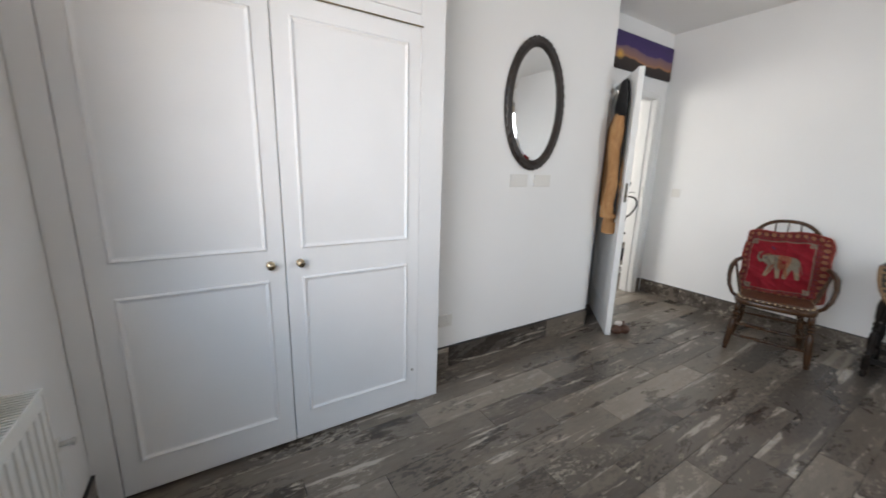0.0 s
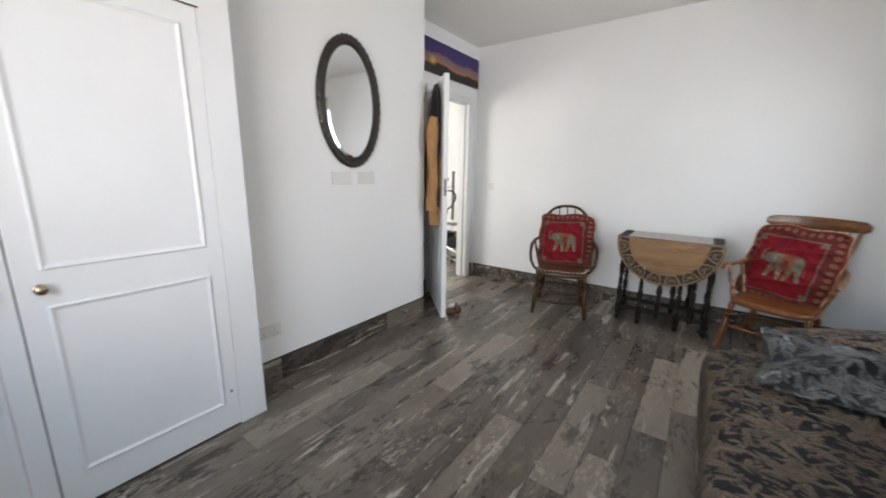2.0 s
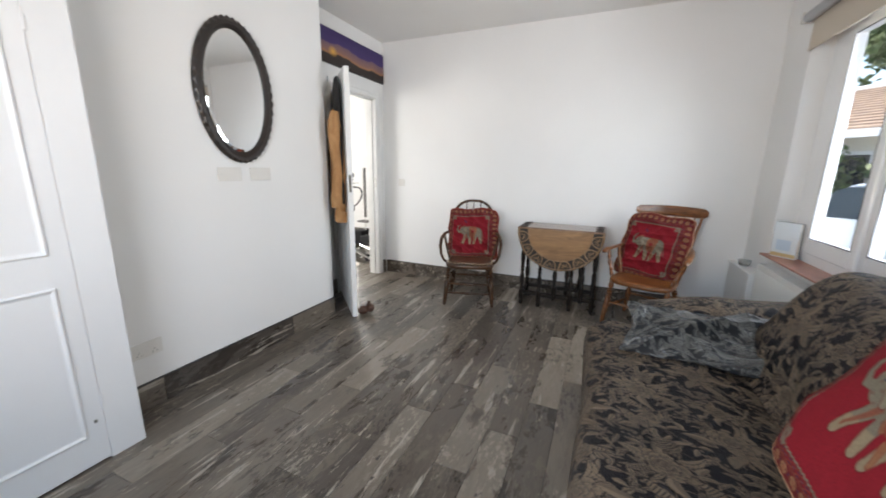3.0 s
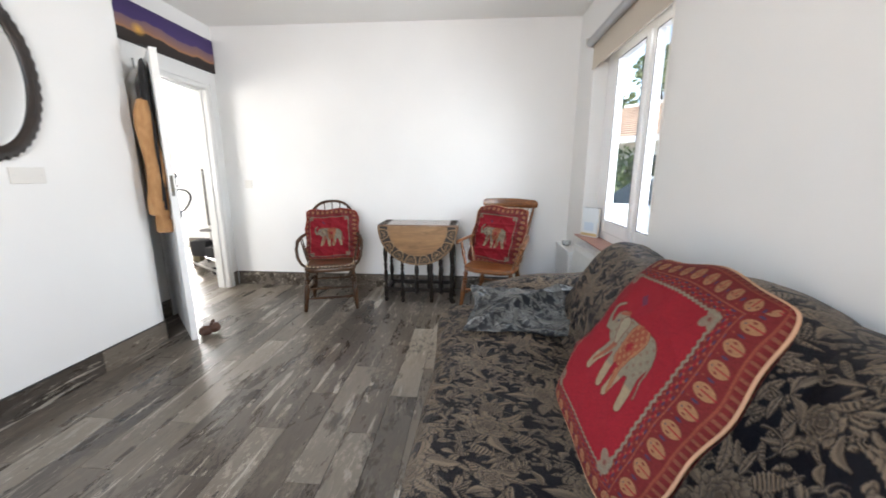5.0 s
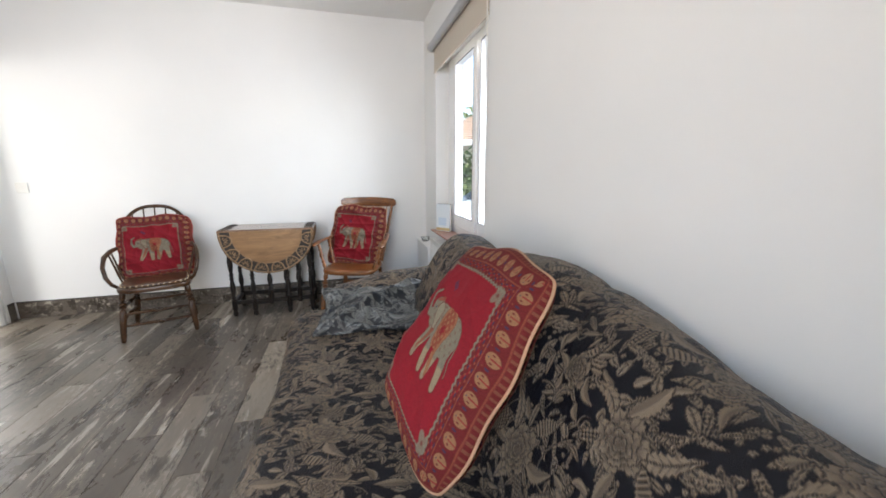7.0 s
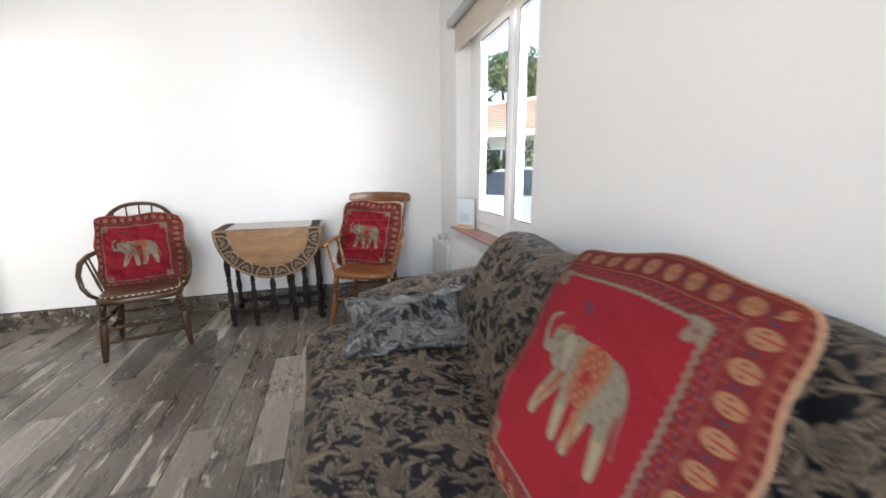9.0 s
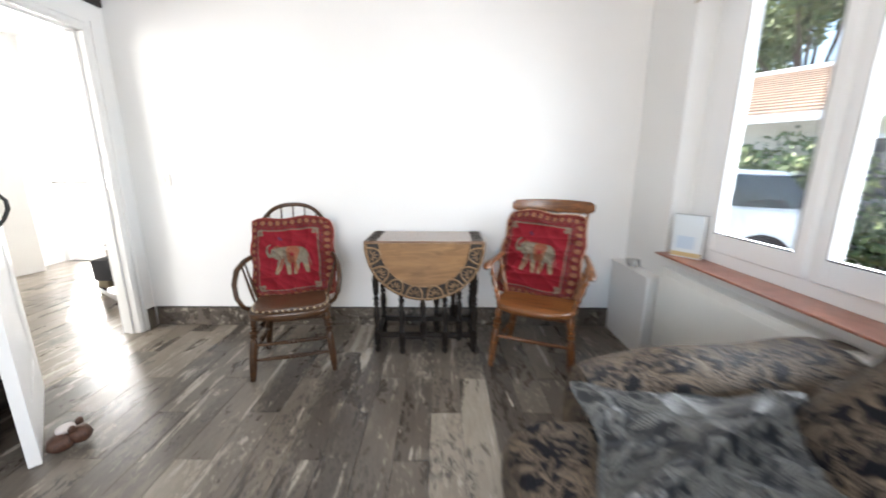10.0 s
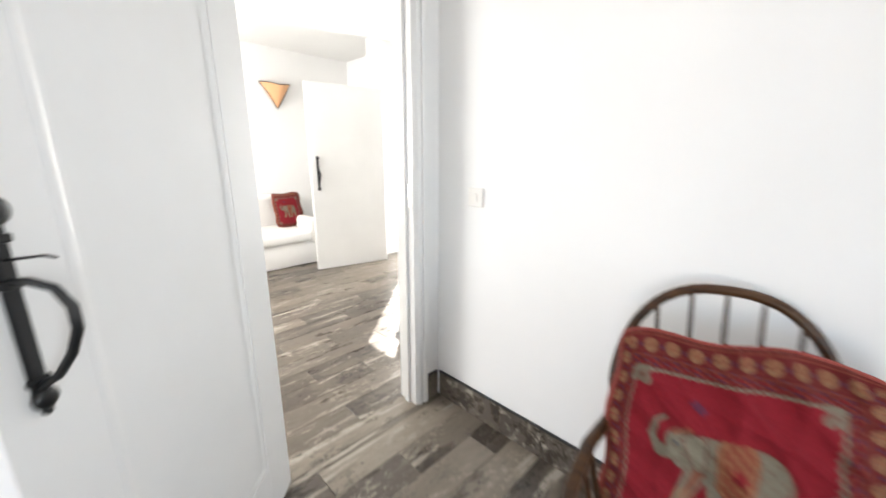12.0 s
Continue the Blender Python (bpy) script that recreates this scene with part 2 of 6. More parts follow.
# ---- structure ----


def wall(name, boxes, material=WALL, label=""):
    bm = bmesh.new()
    for b in boxes:
        add_box(bm, *b)
    return part(name, bm, material, None, label, kind="structure")


T = 0.25
wall("wall_west", [(WEST - T, WEST, SOUTH - T, WEST_Y0, 0, CEIL), (WEST - T, WEST, WEST_Y1, NORTH_B + 0.12, 0, CEIL),
                   (WEST - T, WEST, WEST_Y0, WEST_Y1, 0, WEST_Z0), (WEST - T, WEST, WEST_Y0, WEST_Y1, WEST_Z1, CEIL)])
wall("wall_south", [(WEST, WIN_X0, SOUTH - T, SOUTH, 0, CEIL), (WIN_X1, EAST, SOUTH - T, SOUTH, 0, CEIL),
                    (WIN_X0, WIN_X1, SOUTH - T, SOUTH, 0, WIN_Z0 - 0.012), (WIN_X0, WIN_X1, SOUTH - T, SOUTH, WIN_Z1, CEIL)])
wall("wall_east", [(EAST, EAST + 0.2, SOUTH - T, NORTH_B + 0.12, 0, CEIL)])
wall("wall_mirror", [(WARD_X1 - 0.02, STEP_X, NORTH_A, NORTH_B + 0.12, 0, CEIL)])
wall("wall_wardrobe_back", [(WEST, WARD_X1 - 0.02, NORTH_B, NORTH_B + 0.12, 0, CEIL)])
wall("wall_door", [(STEP_X, DOOR_X0 - 0.02, NORTH_B, NORTH_B + 0.12, 0, CEIL), (DOOR_X1 + 0.02, EAST, NORTH_B, NORTH_B + 0.12, 0, CEIL),
                   (DOOR_X0 - 0.02, DOOR_X1 + 0.02, NORTH_B, NORTH_B + 0.12, DOOR_H + 0.02, CEIL)])
HX0, HX1, HY0, HY1 = 4.6, 8.7, NORTH_B + 0.12, 9.6
GY0, GY1 = 7.84, 8.34
wall("wall_hall_south", [(EAST + 0.2, HX1, HY0 - 0.12, HY0, 0, CEIL)])
# the opening and the backing board behind it are made up for the hall fill
wall("wall_hall_west", [(HX0 - 0.1, HX0, HY0, 7.1, 0, CEIL), (HX0 - 0.1, HX0, 8.7, HY1, 0, CEIL), (HX0 - 0.1, HX0, 7.1, 8.7, 0, 0.85), (HX0 - 0.1, HX0, 7.1, 8.7, 2.15, CEIL)])
wall("wall_hall_west_outer", [(HX0 - 0.25, HX0 - 0.15, 7.0, 8.8, 0.8, 2.2)])
wall("wall_hall_north", [(HX0 - 0.1, HX1 + 0.2, HY1, HY1 + 0.1, 0, CEIL)])
wall("wall_hall_east", [(HX1, HX1 + 0.2, HY0, GY0, 0, CEIL), (HX1, HX1 + 0.2, GY1, HY1, 0, CEIL), (HX1, HX1 + 0.2, GY0, GY1, 2.15, CEIL)])
wall("wall_hall_partition", [(8.27, HX1, 8.36, 8.46, 0, CEIL)])
wall("ceiling", [(WEST - T, HX1 + 0.2, SOUTH - T, HY1 + 0.1, CEIL, CEIL + 0.1)], CEILING)
wall("floor", [(WEST - T, HX1 + 0.2, SOUTH - T, HY1 + 0.1, -0.12, -0.0035)], GROUT, "dark grout bed under plank tiles")

# door frame
bm = bmesh.new()
y0, y1 = NORTH_B - 0.003, NORTH_B + 0.123
add_box(bm, DOOR_X0 - 0.022, DOOR_X0, y0, y1, 0, DOOR_H, 0.002)
add_box(bm, DOOR_X1, DOOR_X1 + 0.022, y0, y1, 0, DOOR_H, 0.002)
add_box(bm, DOOR_X0 - 0.022, DOOR_X1 + 0.022, y0, y1, DOOR_H, DOOR_H + 0.022, 0.002)
for a, b in ((DOOR_X0, DOOR_X0 + 0.012), (DOOR_X1 - 0.012, DOOR_X1)):
    add_box(bm, a, b, NORTH_B + 0.045, NORTH_B + 0.075, 0, DOOR_H - 0.012)
add_box(bm, DOOR_X0 + 0.012, DOOR_X1 - 0.012, NORTH_B + 0.045, NORTH_B + 0.075, DOOR_H - 0.012, DOOR_H)
frame_door = part("door_1", bm, TRIM, None, "white painted door lining", kind="structure")


def architrave(x_in, x_out, y_wall, side):
    """Moulded architrave round the opening on one side of the wall."""
    s = side
    bm = bmesh.new()
    for k0, k1, d in ((0.0, 1.0, 0.010), (0.12, 0.42, 0.016), (0.62, 1.0, 0.020)):
        for a, b in ((DOOR_X0 - 0.006, DOOR_X0 - 0.006 - 0.062), (DOOR_X1 + 0.006, DOOR_X1 + 0.006 + 0.062)):
            p, q = a + (b - a) * k0, a + (b - a) * k1
            ya, yb = sorted((y_wall, y_wall + s * d))
            add_box(bm, min(p, q), max(p, q), ya, yb, 0, DOOR_H + 0.006 + 0.062 * k1, 0.002)
        z0, z1 = DOOR_H + 0.006 + 0.062 * k0, DOOR_H + 0.006 + 0.062 * k1
        ya, yb = sorted((y_wall, y_wall + s * (d - 0.0005)))
        add_box(bm, DOOR_X0 - 0.01, DOOR_X1 + 0.01, ya, yb, z0, z1, 0.002)
    return bm


part("architrave", architrave(0, 0, NORTH_B, -1), TRIM, frame_door, "white moulded architrave")
part("architrave", architrave(0, 0, NORTH_B + 0.12, 1), TRIM, frame_door, "white moulded architrave")
part("strike_plate", box(DOOR_X1 - 0.0025, DOOR_X1 + 0.001, NORTH_B + 0.008, NORTH_B + 0.032, 1.03, 1.14, 0.001), STEEL, frame_door)

# door leaf, hinged at the low-x jamb and swung well into the room
LEN, DTH = 0.785, 0.040
leaf = thing("interior_door", "open white painted panelled door with black iron pull handle", "door", (5.996, 5.762, 0.006), -133.4)
bm = bmesh.new()
PX0, PX1 = 0.150, 0.645
for z0, z1 in ((0.0, 0.21), (1.865, 1.975)):
    add_box(bm, PX0, PX1, -DTH, 0, z0, z1)
for x0, x1 in ((0, PX0), (PX1, LEN)):
    add_box(bm, x0, x1, -DTH, 0, 0, 1.975, 0.0015)
add_box(bm, PX0, PX1, -DTH + 0.005, -0.005, 0.21, 1.865)
part("leaf", bm, TRIM, leaf)


def bead(x0, x1, z0, z1, y, w=0.02, d=0.010, s=1):
    """A mitred moulding that frames a panel in the x, z plane; it stands proud in y by d."""
    bm = bmesh.new()
    prof = [(0, 0), (0.002, d * 0.6), (w * 0.3, d), (w * 0.55, d * 0.75), (w * 0.7, d * 0.35), (w, 0.001)]
    corners = [(x0, z0, 1, 1), (x1, z0, -1, 1), (x1, z1, -1, -1), (x0, z1, 1, -1)]
    rings = [[bm.verts.new((cx + sx * a, y + s * b, cz + sz * a)) for a, b in prof] for cx, cz, sx, sz in corners]
    for i in range(4):
        r, q = rings[i], rings[(i + 1) % 4]
        for j in range(len(prof) - 1):
            bm.faces.new((r[j], r[j + 1], q[j + 1], q[j]))
    return bm


for s, y in ((1, -0.005), (-1, -DTH + 0.005)):
    for z0, z1 in ((0.21, 1.865),):
        part("panel_moulding", bead(PX0, PX1, z0, z1, y, 0.036, 0.0048, s), TRIM, leaf)
for z in (0.2, 0.98, 1.74):
    part("hinge", box(-0.004, 0.001, -0.034, -0.006, z, z + 0.09), STEEL, leaf, "steel butt hinge")
lock = part("lock_plate", box(LEN - 0.0005, LEN + 0.002, -0.030, -0.012, 1.050, 1.186, 0.001), DULL_STEEL, leaf, "dull steel mortice lock plate")
part("latch_bolt", box(LEN + 0.001, LEN + 0.012, -0.026, -0.014, 1.085, 1.105, 0.002), BRASS, lock, "brass latch bolt")

hx = LEN - 0.055
pull = part("pull_handle", box(hx - 0.011, hx + 0.011, 0.0, 0.008, 0.915, 1.182, 0.003, 2), IRON, leaf, "black cast iron thumb latch pull")
pts = [(hx, 0.006, 1.088), (hx, 0.030, 1.089), (hx, 0.060, 1.080), (hx, 0.078, 1.054), (hx, 0.078, 1.022), (hx, 0.062, 0.985), (hx, 0.036, 0.950), (hx, 0.012, 0.936), (hx, 0.006, 0.926)]
part("grip", tube(pts, [0.006, 0.006, 0.006, 0.007, 0.007, 0.0065, 0.006, 0.006, 0.007], 10), IRON, pull, smooth=True)
for z, r in ((1.182, 0.021), (0.914, 0.018)):
    bm = bmesh.new()
    bmesh.ops.create_uvsphere(bm, u_segments=12, v_segments=8, radius=r)
    bmesh.ops.transform(bm, matrix=Matrix.Translation((hx, 0.008, z)) @ Matrix.Diagonal((1, 0.55, 0.95, 1)), verts=bm.verts[:])
    add_box(bm, hx - 0.006, hx + 0.006, 0.0, 0.012, z + (0.012 if z > 1 else -0.026), z + (0.026 if z > 1 else -0.012), 0.003)
    part("finial", bm, IRON, pull, smooth=True)
for z in (1.140, 1.078, 0.935):
    part("collar", box(hx - 0.0145, hx + 0.0145, 0.0, 0.0115, z, z + 0.012, 0.003, 2), IRON, pull)
part("thumb_lever", tube([(hx - 0.002, 0.008, 1.118), (hx - 0.01, 0.05, 1.122), (hx - 0.012, 0.062, 1.118)], [0.004, 0.003, 0.0025], 6, 0.6), IRON, pull)
part("lever_tail", tube([(hx, -DTH + 0.002, 1.10), (hx + 0.004, -DTH - 0.035, 1.098)], [0.004, 0.003], 6, 0.6), IRON, pull)

# ---- window in the south wall ----
WY = SOUTH - 0.115                 # room face of the window frame
win = part("window_1", box(WIN_X0 - 0.02, WIN_X1 - 0.0, WY - 0.06, WY, WIN_Z0 - 0.012, WIN_Z0 + 0.07, 0.004), UPVC, None, "white plastic casement window", kind="structure")
bm = bmesh.new()
add_box(bm, WIN_X0 - 0.02, WIN_X1, WY - 0.06, WY, WIN_Z1 - 0.06, WIN_Z1)
for x0, x1 in ((WIN_X1 - 0.07, WIN_X1), (WIN_X0 - 0.02, WIN_X0 + 0.05), (5.575, 5.625)):
    add_box(bm, x0, x1, WY - 0.06, WY, WIN_Z0 + 0.07, WIN_Z1 - 0.06)
part("window_frame", bm, UPVC, win)
GZ0, GZ1 = 0.845, 2.045
for x0, x1, gx0, gx1 in ((5.625, WIN_X1 - 0.07, 5.675, 6.12), (WIN_X0 + 0.05, 5.575, WIN_X0 + 0.10, 5.535)):
    bm = bmesh.new()
    ya, yb = WY - 0.045, WY + 0.014
    add_box(bm, x0 - 0.012, gx0, ya, yb, WIN_Z0 + 0.06, WIN_Z1 - 0.05, 0.006, 2)
    add_box(bm, gx1, x1 + 0.012, ya, yb, WIN_Z0 + 0.06, WIN_Z1 - 0.05, 0.006, 2)
    add_box(bm, gx0, gx1, ya, yb - 0.001, WIN_Z0 + 0.06, GZ0, 0.004)
    add_box(bm, gx0, gx1, ya, yb - 0.001, GZ1, WIN_Z1 - 0.05, 0.004)
    sash = part("sash", bm, UPVC, win)
    bm = bmesh.new()
    for b in ((gx0, gx1, yb - 0.004, yb - 0.0005, GZ0, GZ0 + 0.006), (gx0, gx1, yb - 0.004, yb - 0.0005, GZ1 - 0.006, GZ1),
              (gx0, gx0 + 0.005, yb - 0.004, yb - 0.0005, GZ0, GZ1), (gx1 - 0.005, gx1, yb - 0.004, yb - 0.0005, GZ0, GZ1)):
        add_box(bm, *b)
    part("gasket", bm, BLACK_TRIM, sash, "black rubber glazing gasket")
    pane = part("pane", box(gx0 - 0.005, gx1 + 0.005, WY - 0.022, WY - 0.018, GZ0 - 0.005, GZ1 + 0.005), GLASS, sash, "clear glass pane")
    pane.visible_shadow = False
part("window_sill", box(WIN_X0 - 0.0, WIN_X1 - 0.002, WY + 0.001, SOUTH + 0.055, WIN_Z0 - 0.012, WIN_Z0, 0.004, 2), TERRA, win, "terracotta tile window sill")

# ---- window in the west wall, behind the walker ----
wy = WEST - 0.14
west_win = part("window_2", box(wy - 0.06, wy, WEST_Y0, WEST_Y1, WEST_Z0, WEST_Z0 + 0.07), UPVC, None, "white plastic window", kind="structure")
bm = bmesh.new()
add_box(bm, wy - 0.06, wy, WEST_Y0, WEST_Y1, WEST_Z1 - 0.06, WEST_Z1)
for y in (WEST_Y0, WEST_Y1 - 0.06):
    add_box(bm, wy - 0.06, wy, y, y + 0.06, WEST_Z0 + 0.07, WEST_Z1 - 0.06)
part("window_frame", bm, UPVC, west_win)
part("window_sill", box(wy + 0.001, WEST + 0.05, WEST_Y0 + 0.002, WEST_Y1 + 0.03, WEST_Z0 - 0.002, WEST_Z0 + 0.012, 0.004, 2), TERRA, west_win, "terracotta tile window sill")

# ---- wardrobe ----
ward = thing("built_in_wardrobe", "white painted built-in wardrobe with closed panelled doors", "wardrobe", (0, 0, 0))
FRONT = WARD_Y
part("carcass", box(WARD_X0 + 0.002, WARD_X1, FRONT + 0.022, NORTH_B - 0.002, 0.0, CEIL - 0.002), WARD, ward)
bm = bmesh.new()
DX0, DXM, DX1, DZ1 = 2.50, 3.112, 3.735, 1.868
add_box(bm, WARD_X0 + 0.002, DX0 - 0.003, FRONT + 0.002, FRONT + 0.022, 0, CEIL - 0.003, 0.002)
add_box(bm, DX1 + 0.0012, WARD_X1, FRONT + 0.002, FRONT + 0.022, 0, CEIL - 0.003, 0.002)
add_box(bm, DX0 - 0.003, DX1 + 0.0012, FRONT + 0.002, FRONT + 0.022, DZ1 + 0.004, DZ1 + 0.05)
part("face_frame", bm, WARD, ward)
# dark sheet that paints in the shade seen through the gaps round the doors
part("door_gap", box(DX0 - 0.003, DX1 + 0.0012, FRONT + 0.0195, FRONT + 0.0217, 0.0, DZ1 + 0.004), DARK, ward, "dark sheet behind the doors standing in for shade in their gaps")


def wardrobe_door(x0, x1, z0, z1, panels, knob_x, knob_z, right):
    d = part("door", box(x0, x1, FRONT, FRONT + 0.018, z0, z1, 0.0025), WARD, ward)
    for a, b in panels:
        part("panel_moulding", bead(x0 + 0.062, x1 - 0.062, a, b, FRONT + 0.0002, 0.021, 0.009, -1), WARD, d)
    if knob_z:
        bm = tube([(knob_x, FRONT, knob_z), (knob_x, FRONT - 0.004, knob_z), (knob_x, FRONT - 0.007, knob_z), (knob_x, FRONT - 0.016, knob_z),
                   (knob_x, FRONT - 0.021, knob_z), (knob_x, FRONT - 0.028, knob_z), (knob_x, FRONT - 0.033, knob_z), (knob_x, FRONT - 0.035, knob_z)],
                  [0.017, 0.017, 0.008, 0.008, 0.014, 0.0165, 0.012, 0.004], 20)
        part("knob", bm, BRASS, d, "round aged brass knob", smooth=True)
    return d


LOW, UP = (0.143, 0.79), (0.912, 1.797)
wardrobe_door(DX0, DXM - 0.002, 0.012, DZ1, (LOW, UP), DXM - 0.057, 0.852, False)
rd = wardrobe_door(DXM + 0.002, DX1, 0.012, DZ1, (LOW, UP), DXM + 0.057, 0.852, True)
wardrobe_door(DX0, DXM - 0.002, DZ1 + 0.052, CEIL - 0.03, ((DZ1 + 0.11, CEIL - 0.09),), DXM - 0.06, 0, False)
wardrobe_door(DXM + 0.002, DX1, DZ1 + 0.052, CEIL - 0.03, ((DZ1 + 0.11, CEIL - 0.09),), DXM + 0.06, 0, True)
part("trim_strip", box(DX0 + 0.02, DX1 + 0.01, FRONT - 0.004, FRONT + 0.0, DZ1 + 0.0, DZ1 + 0.006, 0.001), BRASS, ward, "thin brass coloured strip above the doors")
for z in (1.68, 0.25):
    part("hinge", box(DX1 - 0.003, DX1 + 0.006, FRONT - 0.003, FRONT + 0.003, z, z + 0.055, 0.001), WARD, ward, "small painted hinge")

bm = bmesh.new()
bmesh.ops.create_uvsphere(bm, u_segments=10, v_segments=6, radius=0.006)
bmesh.ops.transform(bm, matrix=Matrix.Translation((3.705, FRONT - 0.001, 0.20)) @ Matrix.Diagonal((1, 0.4, 1.4, 1)), verts=bm.verts[:])
part("catch", bm, DULL_STEEL, rd, "small dull metal catch")

# ---- woven patterns, as colours woven into the cloth's own mesh ----


def smooth(x, a, b):
    t = np.clip((x - a) / (b - a), 0, 1)
    return t * t * (3 - 2 * t)


def damask_tile(n=520):
    """One repeat of the floral brocade: 0 ground, up to 1 for the raised gold yarn."""
    g = np.arange(n) / n
    U, V = np.meshgrid(g, g, indexing="ij")
    U, V = U + 0.006 * np.sin(V * 6 * math.pi), V + 0.006 * np.sin(U * 8 * math.pi)
    out = np.zeros((n, n))
    rs = np.random.RandomState(4)

    def local(cx, cy, ang):
        du, dv = (U - cx + 0.5) % 1 - 0.5, (V - cy + 0.5) % 1 - 0.5
        c, s = math.cos(ang), math.sin(ang)
        return du * c + dv * s, -du * s + dv * c

    def lay(inside, value, halo=0.006):
        """Lay a motif: a thin dark line of ground is left round it."""
        out[:] = out * (1 - smooth(inside + halo, 0, 0.003))
        out[:] = np.maximum(out, smooth(inside, 0, 0.003) * value)

    def leaf(cx, cy, ang, L, W, style=0, curl=0.5):
        """style 0: veined, 1: hatched net, 2: plain with a shaded side, 3: ribbed."""
        x, y = local(cx, cy, ang)
        y = y - curl * W * np.cos(x / L * 2.2)
        teeth = 1 + 0.16 * (np.abs(((x / L * 4.5) % 1) - 0.5) * 4 - 1)
        edge = W * np.clip(1 - (x / L) ** 2, 0, 1) ** 0.7 * (1 - 0.35 * x / L) * teeth
        inside = np.where(np.abs(x) < L, edge - np.abs(y), -1)
        rim = 1 - smooth(inside, 0.004, 0.008)
        if style == 1:
            inner = smooth(np.minimum(np.abs((x * 52) % 1 - 0.5), np.abs((y * 52) % 1 - 0.5)), 0.10, 0.2)
        elif style == 2:
            inner = 0.62 + 0.38 * smooth(y, -0.004, 0.004)
        elif style == 3:
            inner = smooth(np.abs((x * 48) % 1 - 0.5), 0.12, 0.22)
        else:
            inner = smooth(np.abs(y), 0.001, 0.004) * (0.45 + 0.55 * smooth(np.abs(((x + np.abs(y) * 0.9) * 30) % 1 - 0.5), 0.05, 0.14))
        lay(inside, np.maximum(rim * 0.95, inner))

    def flower(cx, cy, r, petals, ph):
        x, y = local(cx, cy, ph)
        x, y = x * 1.12, y + 0.12 * r
        d, a = np.hypot(x, y), np.arctan2(y, x)
        for k, (rr, pp) in enumerate(((r, petals), (r * 0.74, petals - 1), (r * 0.5, petals - 2), (r * 0.26, 4))):
            aa = a + k * 0.7
            lobe = rr * (0.74 + 0.26 * np.abs(np.cos(aa * pp / 2)) + 0.035 * np.cos(aa * pp * 4))
            shade = 0.50 + 0.50 * smooth(d / rr, 0.55, 0.95)
            rays = 0.55 + 0.45 * smooth(np.abs(np.sin(aa * pp * 1.5)), 0.1, 0.4)
            lay(lobe - d, shade * rays + 0.25 * (1 - smooth(lobe - d, 0.004, 0.009)), 0.005)

    def stem(cx, cy, r, a0, a1, w=0.006):
        x, y = local(cx, cy, 0)
        d, a = np.hypot(x, y), (np.arctan2(y, x) - a0) % (2 * math.pi)
        lay(np.where(a < a1, w * (1 - 0.5 * a / a1) - np.abs(d - r), -1), 0.85, 0.004)

    def berries(cx, cy, r, count):
        for k in range(count):
            a, q = k * 2.4, 0.027 * math.sqrt(k)
            x, y = local(cx + q * math.cos(a), cy + q * math.sin(a), 0)
            d = np.hypot(x, y)
            lay(r * (0.85 + 0.15 * np.cos(5 * np.arctan2(y, x))) - d, 0.9 - 0.5 * smooth(r * 0.4 - d, 0, 0.003), 0.004)

    def tendril(cx, cy, r, ang):
        x, y = local(cx, cy, ang)
        d, a = np.hypot(x, y), np.arctan2(y, x)
        spiral = np.abs(((d / r * 1.6 - a / (2 * math.pi)) % 1) - 0.5)
        lay(np.where(d < r, (0.17 - spiral) * r / 1.6, -1), 0.9, 0.0)

    for _ in range(190):
        leaf(rs.rand(), rs.rand(), rs.rand() * 6.3, 0.035 + 0.04 * rs.rand(), 0.012 + 0.012 * rs.rand(), rs.randint(3), rs.rand() - 0.3)
    for _ in range(9):
        tendril(rs.rand(), rs.rand(), 0.028 + 0.02 * rs.rand(), rs.rand() * 6)
    for _ in range(10):
        stem(rs.rand(), rs.rand(), 0.07 + 0.08 * rs.rand(), rs.rand() * 6, 1.5 + rs.rand() * 2)
    for cx, cy, r in ((0.25, 0.3, 0.15), (0.78, 0.78, 0.145)):
        for k in range(6):
            a = k * 1.05 + cx * 3 + 0.3 * rs.rand()
            q = 0.19 + 0.03 * rs.rand()
            leaf(cx + q * math.cos(a), cy + q * math.sin(a), a + 0.9 * (rs.rand() - 0.5), 0.085 + 0.04 * rs.rand(), 0.028 + 0.016 * rs.rand(), (0, 3, 2, 1, 0, 2)[k], rs.rand() * 1.2 - 0.3)
        flower(cx, cy, r, 7, cx)
    for cx, cy, r in ((0.72, 0.22, 0.095), (0.2, 0.8, 0.10)):
        for k in range(4):
            a = k * 1.5 + cy * 4
            leaf(cx + 0.13 * math.cos(a), cy + 0.13 * math.sin(a), a + 0.5, 0.07, 0.024, (2, 0, 2, 3)[k], 0.8)
        flower(cx, cy, r, 6, cy * 3)
    for cx, cy in ((0.48, 0.12), (0.95, 0.45), (0.5, 0.86), (0.02, 0.05), (0.52, 0.58)):
        berries(cx, cy, 0.014, 7)
    leaf(0.50, 0.34, 0.9, 0.10, 0.050, 1, 0.3)
    leaf(0.97, 0.20, 2.2, 0.09, 0.04, 3, 0.3)
    return np.clip(out, 0, 1)


DAMASK = damask_tile()


def damask(u, v, width=0.41, height=0.47):
    n = DAMASK.shape[0]
    i, j = (u / width % 1) * n, (v / height % 1) * n
    i0, j0 = np.floor(i).astype(int), np.floor(j).astype(int)
    a, b = i - i0, j - j0
    i0, j0, i1, j1 = i0 % n, j0 % n, (i0 + 1) % n, (j0 + 1) % n
    return (DAMASK[i0, j0] * (1 - a) * (1 - b) + DAMASK[i1, j0] * a * (1 - b) + DAMASK[i0, j1] * (1 - a) * b + DAMASK[i1, j1] * a * b)


